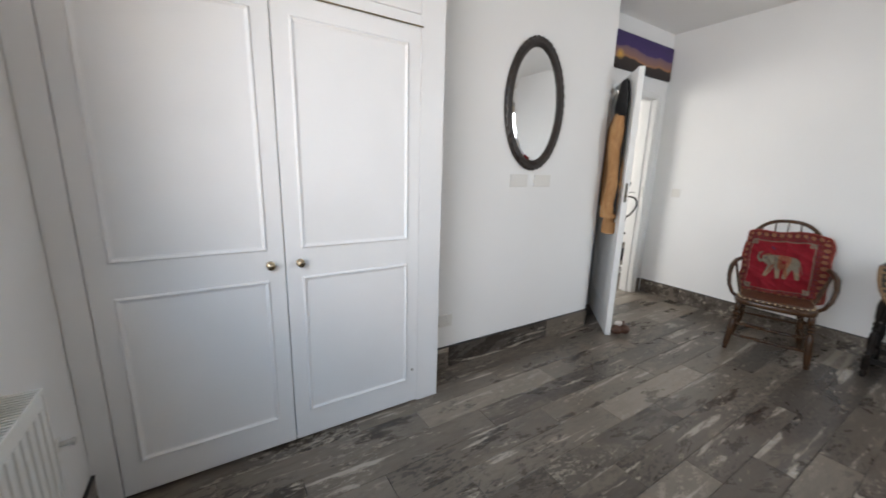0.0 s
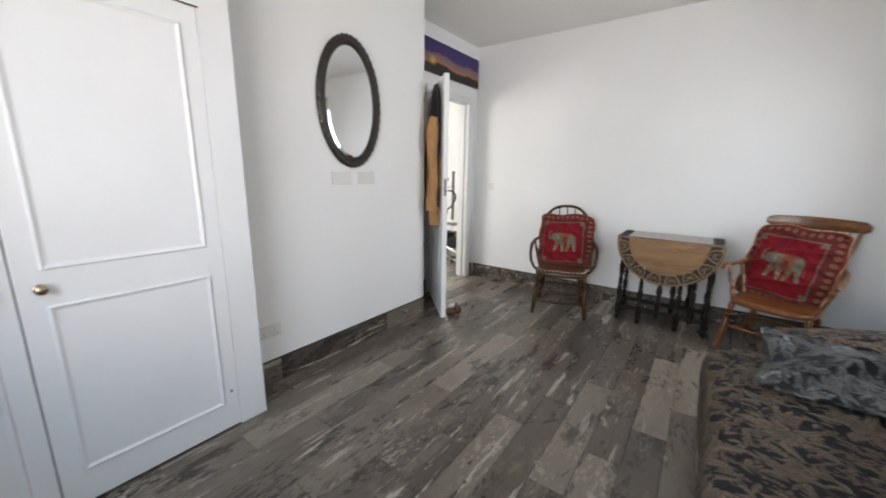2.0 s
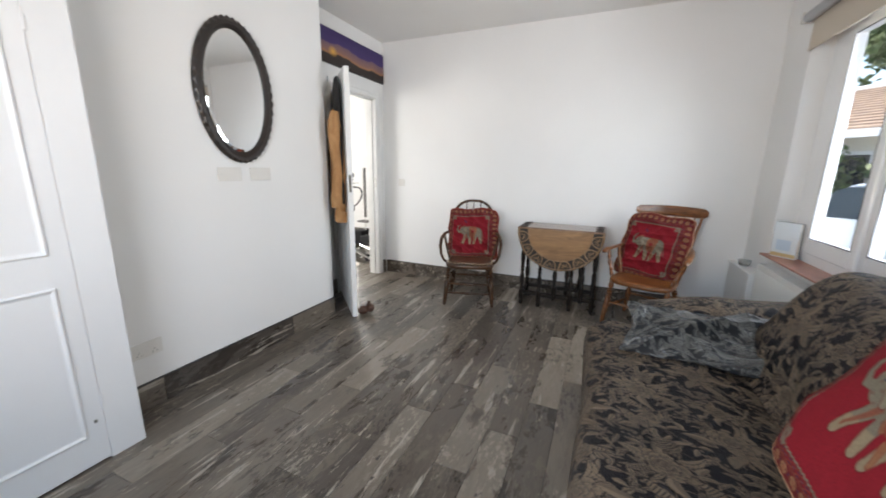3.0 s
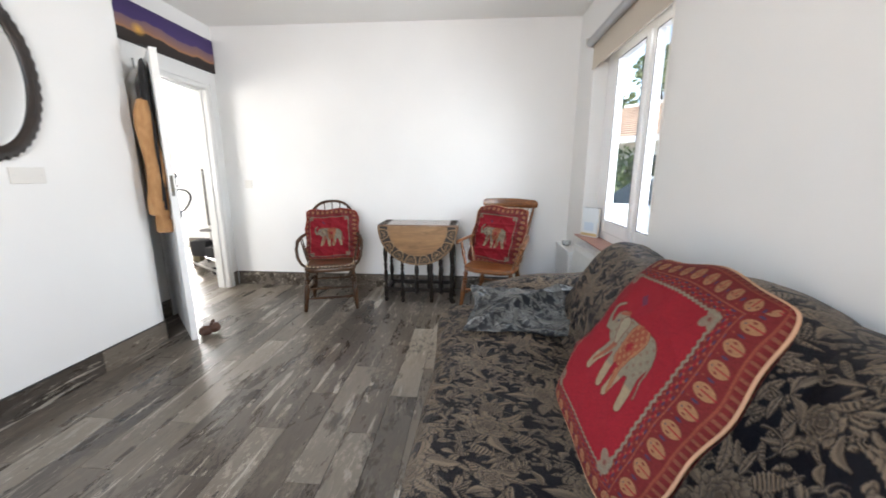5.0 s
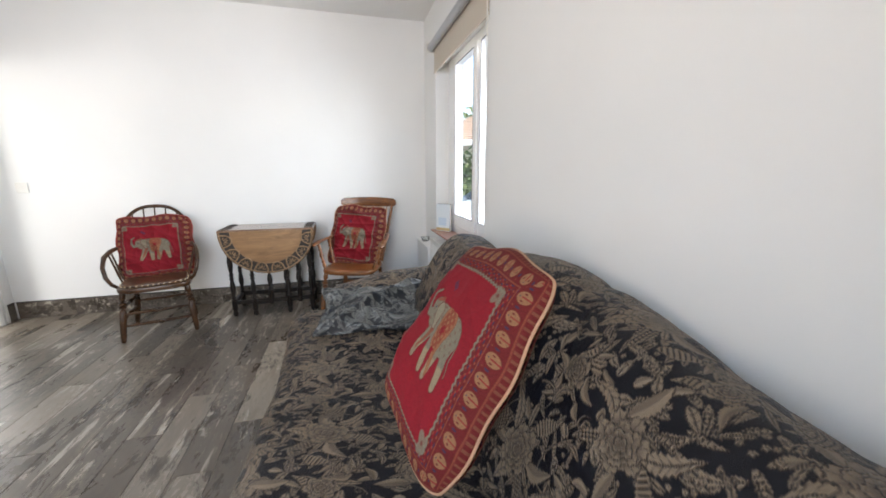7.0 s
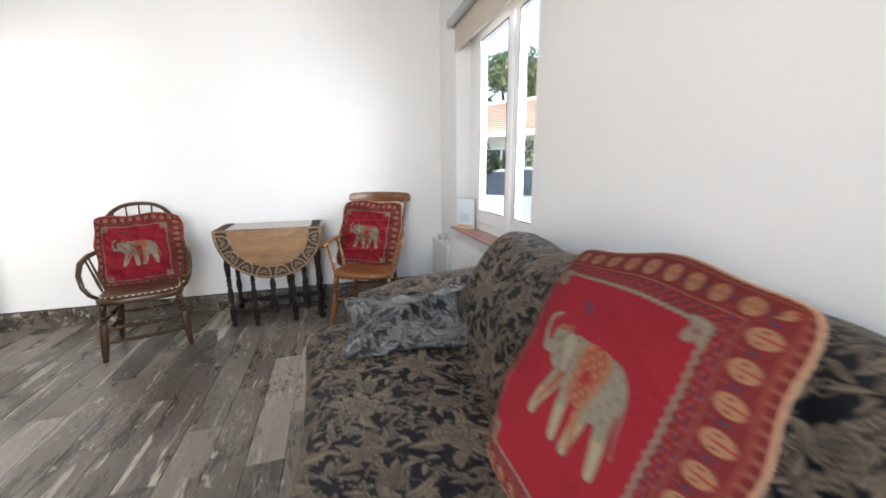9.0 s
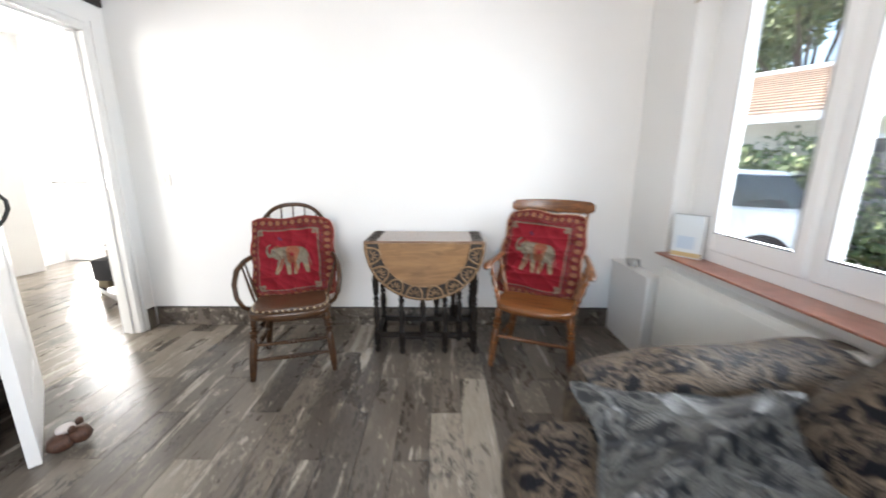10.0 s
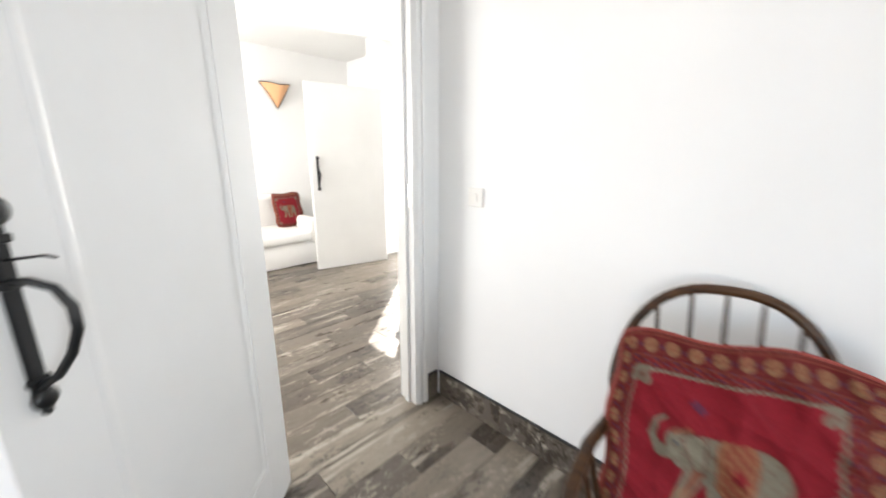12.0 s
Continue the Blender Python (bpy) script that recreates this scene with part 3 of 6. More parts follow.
def seg(x, y, ax, ay, bx, by, r0, r1):
    """Distance inside a tapered stroke, positive within."""
    px, py, dx, dy = x - ax, y - ay, bx - ax, by - ay
    h = np.clip((px * dx + py * dy) / (dx * dx + dy * dy), 0, 1)
    return r0 + (r1 - r0) * h - np.hypot(px - dx * h, py - dy * h)


def elephant_cloth(u, v):
    """Colours of the red tapestry cushion; u, v run 0 to 1 from its lower corner."""
    n = u.shape[0]
    rng = np.random.RandomState(2)
    red, deep = np.array((0.200, 0.009, 0.016)), np.array((0.115, 0.013, 0.013))
    gold, grey, navy = np.array((0.27, 0.155, 0.075)), np.array((0.165, 0.145, 0.105)), np.array((0.025, 0.03, 0.07))
    rust, cream = np.array((0.20, 0.055, 0.030)), np.array((0.26, 0.20, 0.12))
    col = np.tile(red, (n, 1))

    def lay(mask, c, amount=1.0):
        m = np.clip(mask, 0, 1)[:, None] * amount
        col[:] = col * (1 - m) + c * m

    bl, br, bb, bt = 0.085, 0.20, 0.10, 0.17
    edge = np.minimum(np.minimum(u / bl, (1 - u) / br), np.minimum(v / bb, (1 - v) / bt))
    onside = np.minimum(u / bl, (1 - u) / br) < np.minimum(v / bb, (1 - v) / bt)
    along = np.where(onside, v, u)
    lay(smooth(1 - edge, 0, 0.02), deep)
    wave = 0.02 * np.sin(along * 190)
    lay(smooth(0.045 - np.abs(edge - 0.96 + wave), 0, 0.02), grey)
    # flowering vine between the two lines
    vine = np.sin(along * 75) * 0.05
    lay(smooth(0.030 - np.abs(edge - 0.80 - vine), 0, 0.015), red, 0.9)
    lay(smooth(np.sin(along * 150 + 1) * np.cos((edge - 0.80) * 40), 0.45, 0.75) * (np.abs(edge - 0.80) < 0.12), rust, 0.9)
    lay(smooth(np.sin(along * 75 + 2) * np.cos((edge - 0.70) * 46), 0.55, 0.8) * (np.abs(edge - 0.75) < 0.14), navy, 0.85)
    lay(smooth(0.022 - np.abs(edge - 0.64), 0, 0.015), rust, 0.9)
    # split rings
    cell = (along * 11.0) % 1 - 0.5
    ez = (edge - 0.38) * 1.75
    dd = np.hypot(cell * 1.05, ez)
    scallop = 0.34
    lay(smooth(scallop - dd, 0, 0.04) * (edge < 0.66), gold, 0.75)
    for s_ in (-1, 1):
        lay(smooth(0.085 - np.hypot((cell - s_ * 0.18) * 1.6, ez - 0.02), 0, 0.03), deep, 0.9)
    lay(smooth(0.045 - np.abs(cell), 0, 0.02) * (dd < 0.36) * (ez < 0.12), red, 0.85)
    lay(smooth(0.05 - np.hypot(cell, ez - 0.2), 0, 0.03), navy, 0.8)
    between = np.minimum(np.abs(cell - 0.5), np.abs(cell + 0.5))
    lay(smooth(0.07 - np.hypot(between, (ez - 0.02) * 0.5), 0, 0.03) * (edge < 0.7), navy, 0.8)
    lay(smooth(0.05 - np.hypot(between, ez - 0.27), 0, 0.03), rust, 0.9)
    lay(smooth(0.025 - np.abs(edge - 0.12), 0, 0.015), rust, 0.8)
    lay(smooth(np.sin(along * 190), 0.2, 0.6) * (edge < 0.09), gold, 0.3)
    # leafy corner pieces
    for cu, cv in ((bl, bb), (1 - br, bb), (bl, 1 - bt), (1 - br, 1 - bt)):
        du, dv = (cu < 0.5) * 2 - 1, (cv < 0.5) * 2 - 1
        x, y = (u - cu) * du, (v - cv) * dv
        p, q = (x + y) * 0.707, (x - y) * 0.707
        a = np.arctan2(q, p - 0.01)
        d = np.hypot(p - 0.01, q)
        lay(smooth(0.060 * (0.55 + 0.45 * np.abs(np.cos(2.5 * a))) * (0.6 + 0.4 * np.cos(a)) + 0.012 - d, 0, 0.006), grey, 0.85)
        lay(smooth(0.012 - np.hypot(p - 0.03, q), 0, 0.005), deep, 0.7)
    # elephant, walking to low u with its trunk raised
    x, y = (u - 0.45) / 0.98 + 0.5, (v - 0.475) / 0.98 + 0.51
    trunk = np.maximum.reduce([seg(x, y, 0.30, 0.56, 0.255, 0.545, 0.036, 0.024), seg(x, y, 0.255, 0.545, 0.225, 0.60, 0.024, 0.018),
                               seg(x, y, 0.225, 0.60, 0.235, 0.67, 0.018, 0.014), seg(x, y, 0.235, 0.67, 0.268, 0.695, 0.014, 0.012)])
    limbs = np.maximum.reduce([seg(x, y, 0.40, 0.50, 0.335, 0.33, 0.045, 0.028), seg(x, y, 0.47, 0.48, 0.485, 0.32, 0.040, 0.028),
                               seg(x, y, 0.60, 0.48, 0.565, 0.32, 0.045, 0.030), seg(x, y, 0.68, 0.50, 0.715, 0.33, 0.045, 0.028)])
    torso = np.maximum.reduce([seg(x, y, 0.42, 0.56, 0.62, 0.545, 0.100, 0.112), seg(x, y, 0.34, 0.60, 0.36, 0.56, 0.070, 0.070),
                               seg(x, y, 0.725, 0.56, 0.765, 0.40, 0.010, 0.007)])
    body = np.maximum.reduce([trunk, limbs, torso])
    lay(smooth(body, 0, 0.008), grey)
    lay(smooth(np.minimum(body, 0.42 - y), 0, 0.01), cream, 0.7)
    lay(smooth(0.0045 - np.abs(body - 0.002), 0, 0.003), deep, 0.7)
    lay(smooth(np.sin(x * 90 + 20 * y) * np.sin(y * 110), 0.5, 0.8) * (torso > 0.01), deep, 0.35)
    saddle = np.maximum(seg(x, y, 0.54, 0.60, 0.53, 0.49, 0.085, 0.065), seg(x, y, 0.555, 0.45, 0.585, 0.33, 0.026, 0.016))
    lay(smooth(saddle, 0, 0.006) * (body > 0), rust)
    lay(smooth(0.006 - np.abs(saddle - 0.014), 0, 0.004) * (body > 0), gold, 0.8)
    bloom = np.hypot(x - 0.535, y - 0.545)
    lay(smooth(0.032 * (0.6 + 0.4 * np.abs(np.cos(3 * np.arctan2(y - 0.545, x - 0.535)))) - bloom, 0, 0.005), red, 0.9)
    lay(smooth(np.sin(x * 130) * np.sin(y * 130), 0.3, 0.55) * (saddle > 0.02) * (bloom > 0.03), gold, 0.6)
    lay(smooth(seg(x, y, 0.41, 0.50, 0.35, 0.36, 0.022, 0.010), 0, 0.006), rust, 0.85)
    ear = seg(x, y, 0.385, 0.61, 0.405, 0.52, 0.042, 0.020)
    lay(smooth(ear, 0, 0.005), grey * 1.25)
    lay(smooth(0.004 - np.abs(ear), 0, 0.003) * (y < 0.66), deep, 0.8)
    lay(smooth(seg(x, y, 0.30, 0.64, 0.36, 0.665, 0.010, 0.016), 0, 0.005), rust, 0.9)
    lay(smooth(0.009 - np.hypot(x - 0.315, y - 0.60), 0, 0.004), navy)
    for cu, cv in ((0.375, 0.775), (0.40, 0.755)):
        lay(smooth(0.026 * (0.6 + 0.4 * np.abs(np.cos(2 * np.arctan2(y - cv, x - cu)))) - np.hypot(x - cu, y - cv), 0, 0.008), navy, 0.6)
    return np.clip(col * (0.84 + 0.32 * rng.rand(n, 1)), 0, 1)


def cloth_mat(name, rough, attr="weave", sheen=0.3, fine=900.0, spec=0.5, relief=0.0):
    m, n, l, b = mat(name, (0.2, 0.2, 0.2), rough, Sheen_Weight=sheen, Specular_IOR_Level=spec)
    a = n.new("ShaderNodeAttribute")
    a.attribute_name = attr
    w = node(n, "TexNoise", Scale=fine, Detail=1.0)
    l.new(coords(n, l), w.inputs["Vector"])
    col = mixed(n, l, ramp(n, l, w.outputs["Fac"], [(0.3, (0.25,) * 3), (0.7, (0, 0, 0))]), a.outputs["Color"], (0.01, 0.01, 0.012))
    l.new(col, b.inputs["Base Color"])
    bw = n.new("ShaderNodeRGBToBW")
    l.new(a.outputs["Color"], bw.inputs[0])
    high = node(n, "Math", operation="MULTIPLY_ADD")
    l.new(bw.outputs[0], high.inputs[0])
    high.inputs[1].default_value = relief
    l.new(w.outputs["Fac"], high.inputs[2])
    bump(n, l, b, high.outputs[0], 0.9 if relief else 0.3, 0.001)
    return m


BROCADE = cloth_mat("floral_brocade", 0.42, sheen=0.0, spec=0.22, relief=20.0)
TAPESTRY = cloth_mat("red_tapestry", 0.9, sheen=0.0, spec=0.2)
SATIN = cloth_mat("silver_brocade_satin", 0.44, sheen=0.0, spec=0.5)
PIPING = mat("pale_pink_cord", (0.40, 0.23, 0.14), 0.8)[0]
PIPING_RED = mat("dark_red_cord", (0.25, 0.04, 0.03), 0.8)[0]


def grid_mesh(name, P, colors, material, parent, label="", wrap=False):
    """A cloth from an array of points (rows, columns, 3) with a colour a point."""
    r, c = P.shape[:2]
    idx = np.arange(r * c).reshape(r, c)
    q = np.stack([idx[:-1, :-1], idx[1:, :-1], idx[1:, 1:], idx[:-1, 1:]], -1).reshape(-1, 4)
    me = bpy.data.meshes.new(name)
    me.vertices.add(r * c)
    me.vertices.foreach_set("co", P.astype(np.float32).ravel())
    me.loops.add(q.size)
    me.loops.foreach_set("vertex_index", q.astype(np.int32).ravel())
    me.polygons.add(len(q))
    me.polygons.foreach_set("loop_start", (np.arange(len(q)) * 4).astype(np.int32))
    me.polygons.foreach_set("loop_total", np.full(len(q), 4, np.int32))
    me.polygons.foreach_set("use_smooth", np.ones(len(q), bool))
    me.update(calc_edges=True)
    me.validate()
    if colors is not None:
        at = me.color_attributes.new("weave", "FLOAT_COLOR", "POINT")
        at.data.foreach_set("color", np.concatenate([colors, np.ones((len(colors), 1))], 1).astype(np.float32).ravel())
    me.materials.append(material)
    ob = new(name, me)
    ob.parent = parent
    return tagged(ob, label=label)


def brocade_colors(u, v, ground=(0.0035, 0.0038, 0.0075), yarn=(0.212, 0.163, 0.116)):
    p = damask(u.ravel(), v.ravel())[:, None]
    return np.array(ground) * (1 - p) + np.array(yarn) * p


def spline(knots, count):
    """Even steps along a smooth curve through knots; returns the points and the length run at each."""
    k = np.array(knots, float)
    ext = np.vstack([2 * k[0] - k[1], k, 2 * k[-1] - k[-2]])
    fine = []
    for i in range(1, len(ext) - 2):
        t = np.linspace(0, 1, 24, endpoint=False)[:, None]
        a, b, c, d = ext[i - 1:i + 3]
        fine.append(0.5 * (2 * b + (c - a) * t + (2 * a - 5 * b + 4 * c - d) * t ** 2 + (3 * b - a - 3 * c + d) * t ** 3))
    fine = np.vstack(fine + [k[-1:]])
    run = np.concatenate([[0], np.cumsum(np.linalg.norm(np.diff(fine, axis=0), axis=1))])
    s = np.linspace(0, run[-1], count)
    return np.stack([np.interp(s, run, fine[:, j]) for j in range(k.shape[1])], 1), s


def crumple(A, B, seed, waves=9, lo=3.0, hi=14.0):
    rs = np.random.RandomState(seed)
    out = np.zeros_like(A)
    for _ in range(waves):
        a, f, p = rs.rand() * 6.3, lo + (hi - lo) * rs.rand(), rs.rand() * 6.3
        w = np.sin((A * math.cos(a) + B * math.sin(a)) * f + p + 1.2 * np.sin(B * f * 0.4 + p))
        out += (1 - np.abs(w)) ** 2 / f
    return out


# ---- sofa under its brocade throw ----
sofa = thing("sofa", "low sofa covered with a dark floral brocade throw", "sofa", (0, 0, 0))
SX0, SX1 = 3.30, 5.16
xs = np.concatenate([np.linspace(SX0, 4.4, 470, endpoint=False), np.linspace(4.4, SX1, 190)])


def sweep(name, profile, count, lift, seed, amount):
    prof, run = spline(profile, count)
    X, S = np.meshgrid(xs, run, indexing="ij")
    P = np.zeros((len(xs), count, 3))
    P[..., 0] = X
    P[..., 1], P[..., 2] = prof[None, :, 0], prof[None, :, 1]
    P = lift(P, X, S)
    tang = np.gradient(P[0, :, 1:], axis=0)
    nrm = np.stack([tang[:, 1], -tang[:, 0]], 1) / (np.linalg.norm(tang, axis=1)[:, None] + 1e-9)
    w = (crumple(X, S, seed) - 0.6) * amount
    P[..., 1] += nrm[None, :, 0] * w
    P[..., 2] += nrm[None, :, 1] * w
    P[..., 2] = np.maximum(P[..., 2], 0.004)
    return grid_mesh(name, P, brocade_colors(X + 0.13 * S, S + 0.05 * np.sin(X * 3)), BROCADE, sofa)


def seat_lift(P, X, S):
    k = np.clip((P[..., 2] - 0.3) / 0.12, 0, 1)
    P[..., 2] += k * 0.012 * np.sin((X - 3.3) * 3.4 + 0.6)
    P[..., 1] += 0.012 * np.sin(X * 5.1) * smooth(P[..., 1], 2.9, 3.3)
    return P


def back_lift(P, X, S):
    k = smooth(P[..., 2], 0.5, 0.88)
    P[..., 2] += k * (0.030 * np.exp(-((X - 4.08) / 0.28) ** 2) - 0.035 * np.exp(-((X - 4.62) / 0.25) ** 2) - 0.30 * smooth(X, 4.90, 5.12) - 0.062 * smooth(3.95 - X, 0, 0.6))
    P[..., 1] += k * 0.02 * np.sin(X * 4 + 1)
    return P


sweep("seat", [(3.345, 0.004), (3.36, 0.16), (3.362, 0.31), (3.35, 0.37), (3.30, 0.412), (3.22, 0.425), (3.0, 0.425), (2.8, 0.415), (2.66, 0.405)], 350, seat_lift, 5, -0.030)
sweep("backrest", [(2.74, 0.40), (2.70, 0.47), (2.66, 0.60), (2.60, 0.74), (2.545, 0.83), (2.47, 0.882), (2.38, 0.88), (2.305, 0.84), (2.28, 0.72), (2.275, 0.4)], 400, back_lift, 8, -0.034)
# arm with the throw running over it
ys = np.linspace(2.27, 3.12, 170)
prof, run = spline([(5.08, 0.41), (5.11, 0.50), (5.14, 0.57), (5.20, 0.605), (5.30, 0.61), (5.38, 0.585), (5.42, 0.52), (5.435, 0.35), (5.44, 0.16), (5.445, 0.005)], 190)
Y, S = np.meshgrid(ys, run, indexing="ij")
P = np.stack([np.tile(prof[:, 0], (len(ys), 1)), Y, np.tile(prof[:, 1], (len(ys), 1))], -1)
up = smooth(P[..., 2], 0.42, 0.6)
P[..., 2] += up * (0.02 * smooth(2.72 - Y, 0, 0.36) - 0.075 * smooth(Y, 2.72, 3.12)) + up * -0.02 * (crumple(Y, S, 12) - 0.6)
P[..., 0] += up * 0.015 * np.sin(Y * 9)
end = smooth(Y, 3.04, 3.12)
P[..., 0] = P[..., 0] * (1 - 0.25 * end) + 5.27 * 0.25 * end
last = P[-1].copy()
grid_mesh("armrest", P, brocade_colors(Y * 1.0, S + 0.2), BROCADE, sofa)
# front of the arm
prof2 = prof.copy()
R = np.linspace(0, 1, 60)
P = np.zeros((60, 190, 3))
edge_pts = last[:, [0, 2]]
for i, f in enumerate(R):
    P[i, :, 0] = edge_pts[:, 0] * (1 - f) + 5.26 * f
    P[i, :, 1] = 3.12 + 0.025 * math.sin(min(f * 5, 1.57))
    P[i, :, 2] = edge_pts[:, 1] * (1 - f) + np.minimum(edge_pts[:, 1], 0.25) * f
grid_mesh("armrest_front", P, brocade_colors(P[..., 0] + 0.1, P[..., 2] + 0.3), BROCADE, sofa)
part("near_end", box(SX0 - 0.0, SX0 + 0.05, 2.32, 3.33, 0.003, 0.40, 0.02), EBONY, sofa, "dark wooden end panel")
for x in (3.42, 5.30):
    for y in (2.36, 3.05):
        part("foot", box(x, x + 0.05, y, y + 0.05, 0.0005, 0.06, 0.004), EBONY, sofa)

# ---- cushions ----


def cushion(name, label, w, h, thick, m, colour, material, cord, n=150, pinch=0.05, crease=0.0, parent=None, seed=1, group="", corners=None, folds=(3, 9)):
    """A stuffed cushion: width along x, height along y, face to +z."""
    c = thing(name, label, "cushion", group=group)
    c.matrix_basis = m

    inv = m.inverted()
    local_ = [inv @ k for k in corners] if corners else None

    def bend(x, y):
        """Fit the rectangle to its four corners (lower two, then upper two)."""
        if not local_:
            return x, y, x * 0
        u_, v_ = x / w + 0.5, y / h + 0.5
        bl_, br_, tl_, tr_ = local_
        return [(bl_[k] * (1 - u_) + br_[k] * u_) * (1 - v_) + (tl_[k] * (1 - u_) + tr_[k] * u_) * v_ for k in (0, 1, 2)]

    a = np.linspace(-1, 1, n)
    A, B = np.meshgrid(a, a, indexing="ij")
    X = A * w / 2 * (1 - pinch * (1 - B ** 2) * np.abs(A) ** 2)
    Y = B * h / 2 * (1 - pinch * (1 - A ** 2) * np.abs(B) ** 2)
    X, Y, Z0 = bend(X, Y)
    puff = (np.clip(1 - A ** 4, 0, 1) * np.clip(1 - B ** 4, 0, 1)) ** 0.48
    wr = (crumple(A, B, seed, 8, *folds) - 0.8) * crease * np.clip(puff * 2, 0, 1)
    k = 1 - 0.05 * np.abs(A) ** 7 * np.abs(B) ** 7
    X, Y = X * k, Y * k
    X = X + 0.006 * np.sin(Y * 31 + seed) * np.abs(A) ** 3
    Y = Y + 0.008 * np.sin(X * 23 + seed * 2) * np.abs(B) ** 3
    cols = colour(A.ravel() / 2 + 0.5, B.ravel() / 2 + 0.5)
    grid_mesh("front", np.stack([X, Y, Z0 + puff * thick / 2 + wr], -1), cols, material, c)
    s = slice(None, None, 3)
    back = np.stack([X[s, s], Y[s, s], Z0[s, s] - puff[s, s] * thick / 2], -1)
    grid_mesh("back", back[:, ::-1], colour(A[s, s][:, ::-1].ravel() / 2 + 0.5, B[s, s][:, ::-1].ravel() / 2 + 0.5), material, c)
    if cord:
        e = list(range(0, n - 1, 4))
        ring = [(i, 0) for i in e] + [(n - 1, i) for i in e] + [(n - 1 - i, n - 1) for i in e] + [(0, n - 1 - i) for i in e]
        pts = [(X[i, j], Y[i, j], float(Z0[i, j])) for i, j in ring]
        part("piping", tube(pts, 0.0042, 6, closed=True), cord, c, smooth=True)
    return c


def stand(base, width_dir, up_dir, offset=(0, 0, 0)):
    """A pose with x along width_dir, y along up_dir, its origin at base."""
    x = Vector(width_dir).normalized()
    y = Vector(up_dir)
    y = (y - x * y.dot(x)).normalized()
    z = x.cross(y)
    return Matrix.Translation(Vector(base)) @ Matrix((x, y, z)).transposed().to_4x4()


TL, TR, BL, BR = Vector((4.21, 2.635, 0.968)), Vector((3.748, 2.612, 0.985)), Vector((4.035, 2.958, 0.632)), Vector((3.735, 2.875, 0.505))
cushion("cushion", "large red tapestry elephant cushion with pale piping on the sofa", 0.46, 0.50, 0.12,
        stand((TL + TR + BL + BR) / 4, TR - TL, (TL + TR) - (BL + BR)), elephant_cloth, TAPESTRY, PIPING, n=300, pinch=-0.09, crease=0.008, group="elephant cushions", corners=(BL, BR, TL, TR))


def silver(u, v):
    p = damask(u * 0.5 + 0.1, v * 0.5)[:, None]
    return np.array((0.012, 0.015, 0.020)) * (1 - p) + np.array((0.155, 0.160, 0.153)) * p


cushion("satin_cushion", "crumpled silver and black floral satin cushion on the sofa seat", 0.64, 0.38, 0.075,
        stand((4.965, 2.915, 0.505), (-0.16, -1, 0.05), (0.93, -0.10, 0.40)), silver, SATIN, None, n=190, pinch=0.17, crease=0.052, seed=7, folds=(1.6, 6.0))

# ---- chairs ----
LEG = [(0, 0.013), (0.045, 0.017), (0.06, 0.013), (0.08, 0.018), (0.40, 0.022), (0.58, 0.021), (0.62, 0.017), (0.635, 0.010), (0.655, 0.022), (0.68, 0.022), (0.70, 0.010), (0.72, 0.023), (0.75, 0.023), (0.77, 0.010), (0.79, 0.023), (0.81, 0.011), (0.85, 0.021), (0.90, 0.019), (1, 0.016)]
RUNG = [(0, 0.007), (0.16, 0.010), (0.19, 0.013), (0.21, 0.009), (0.40, 0.013), (0.42, 0.009), (0.445, 0.015), (0.47, 0.010), (0.5, 0.016), (0.53, 0.010), (0.555, 0.015), (0.58, 0.009), (0.60, 0.013), (0.79, 0.009), (0.81, 0.013), (0.84, 0.010), (1, 0.007)]
SPINDLE = [(0, 0.006), (0.3, 0.009), (0.6, 0.007), (1, 0.005)]
POST = [(0, 0.010), (0.12, 0.016), (0.2, 0.010), (0.27, 0.017), (0.34, 0.010), (0.5, 0.018), (0.66, 0.010), (0.73, 0.017), (0.8, 0.010), (0.9, 0.015), (1, 0.010)]


STUD = mat("cream_stud", (0.45, 0.36, 0.24), 0.5)[0]


def seat_outline(w0, w1, d0, d1, round_=4.0, count=40):
    out = []
    for i in range(count):
        a = 2 * math.pi * i / count
        c, s = math.cos(a), math.sin(a)
        k = (abs(c) ** round_ + abs(s) ** round_) ** (-1 / round_)
        y = s * k
        w = w0 + (w1 - w0) * (y + 1) / 2
        out.append((c * k * w / 2, d0 + (d1 - d0) * (y + 1) / 2))
    return out


def legs(chair, material, top_z, fw, bw, fy, by, rungs):
    foot = {}
    for sx in (-1, 1):
        for key, w, y, ty in (("f", fw, -fy, -fy + 0.06), ("b", bw, by, by - 0.05)):
            p, q = (sx * w / 2, y, 0.0), (sx * (w / 2 - (0.03 if key == "f" else 0.05)), ty, top_z)
            foot[key, sx] = (Vector(p), Vector(q))
            part("leg", turned(p, q, LEG, 14), material, chair, smooth=True)
    for (a, b), z in rungs:
        (p, q), (r, s) = foot[a], foot[b]
        part("stretcher", turned(p.lerp(q, z / top_z), r.lerp(s, z / top_z), RUNG, 10), material, chair, smooth=True)


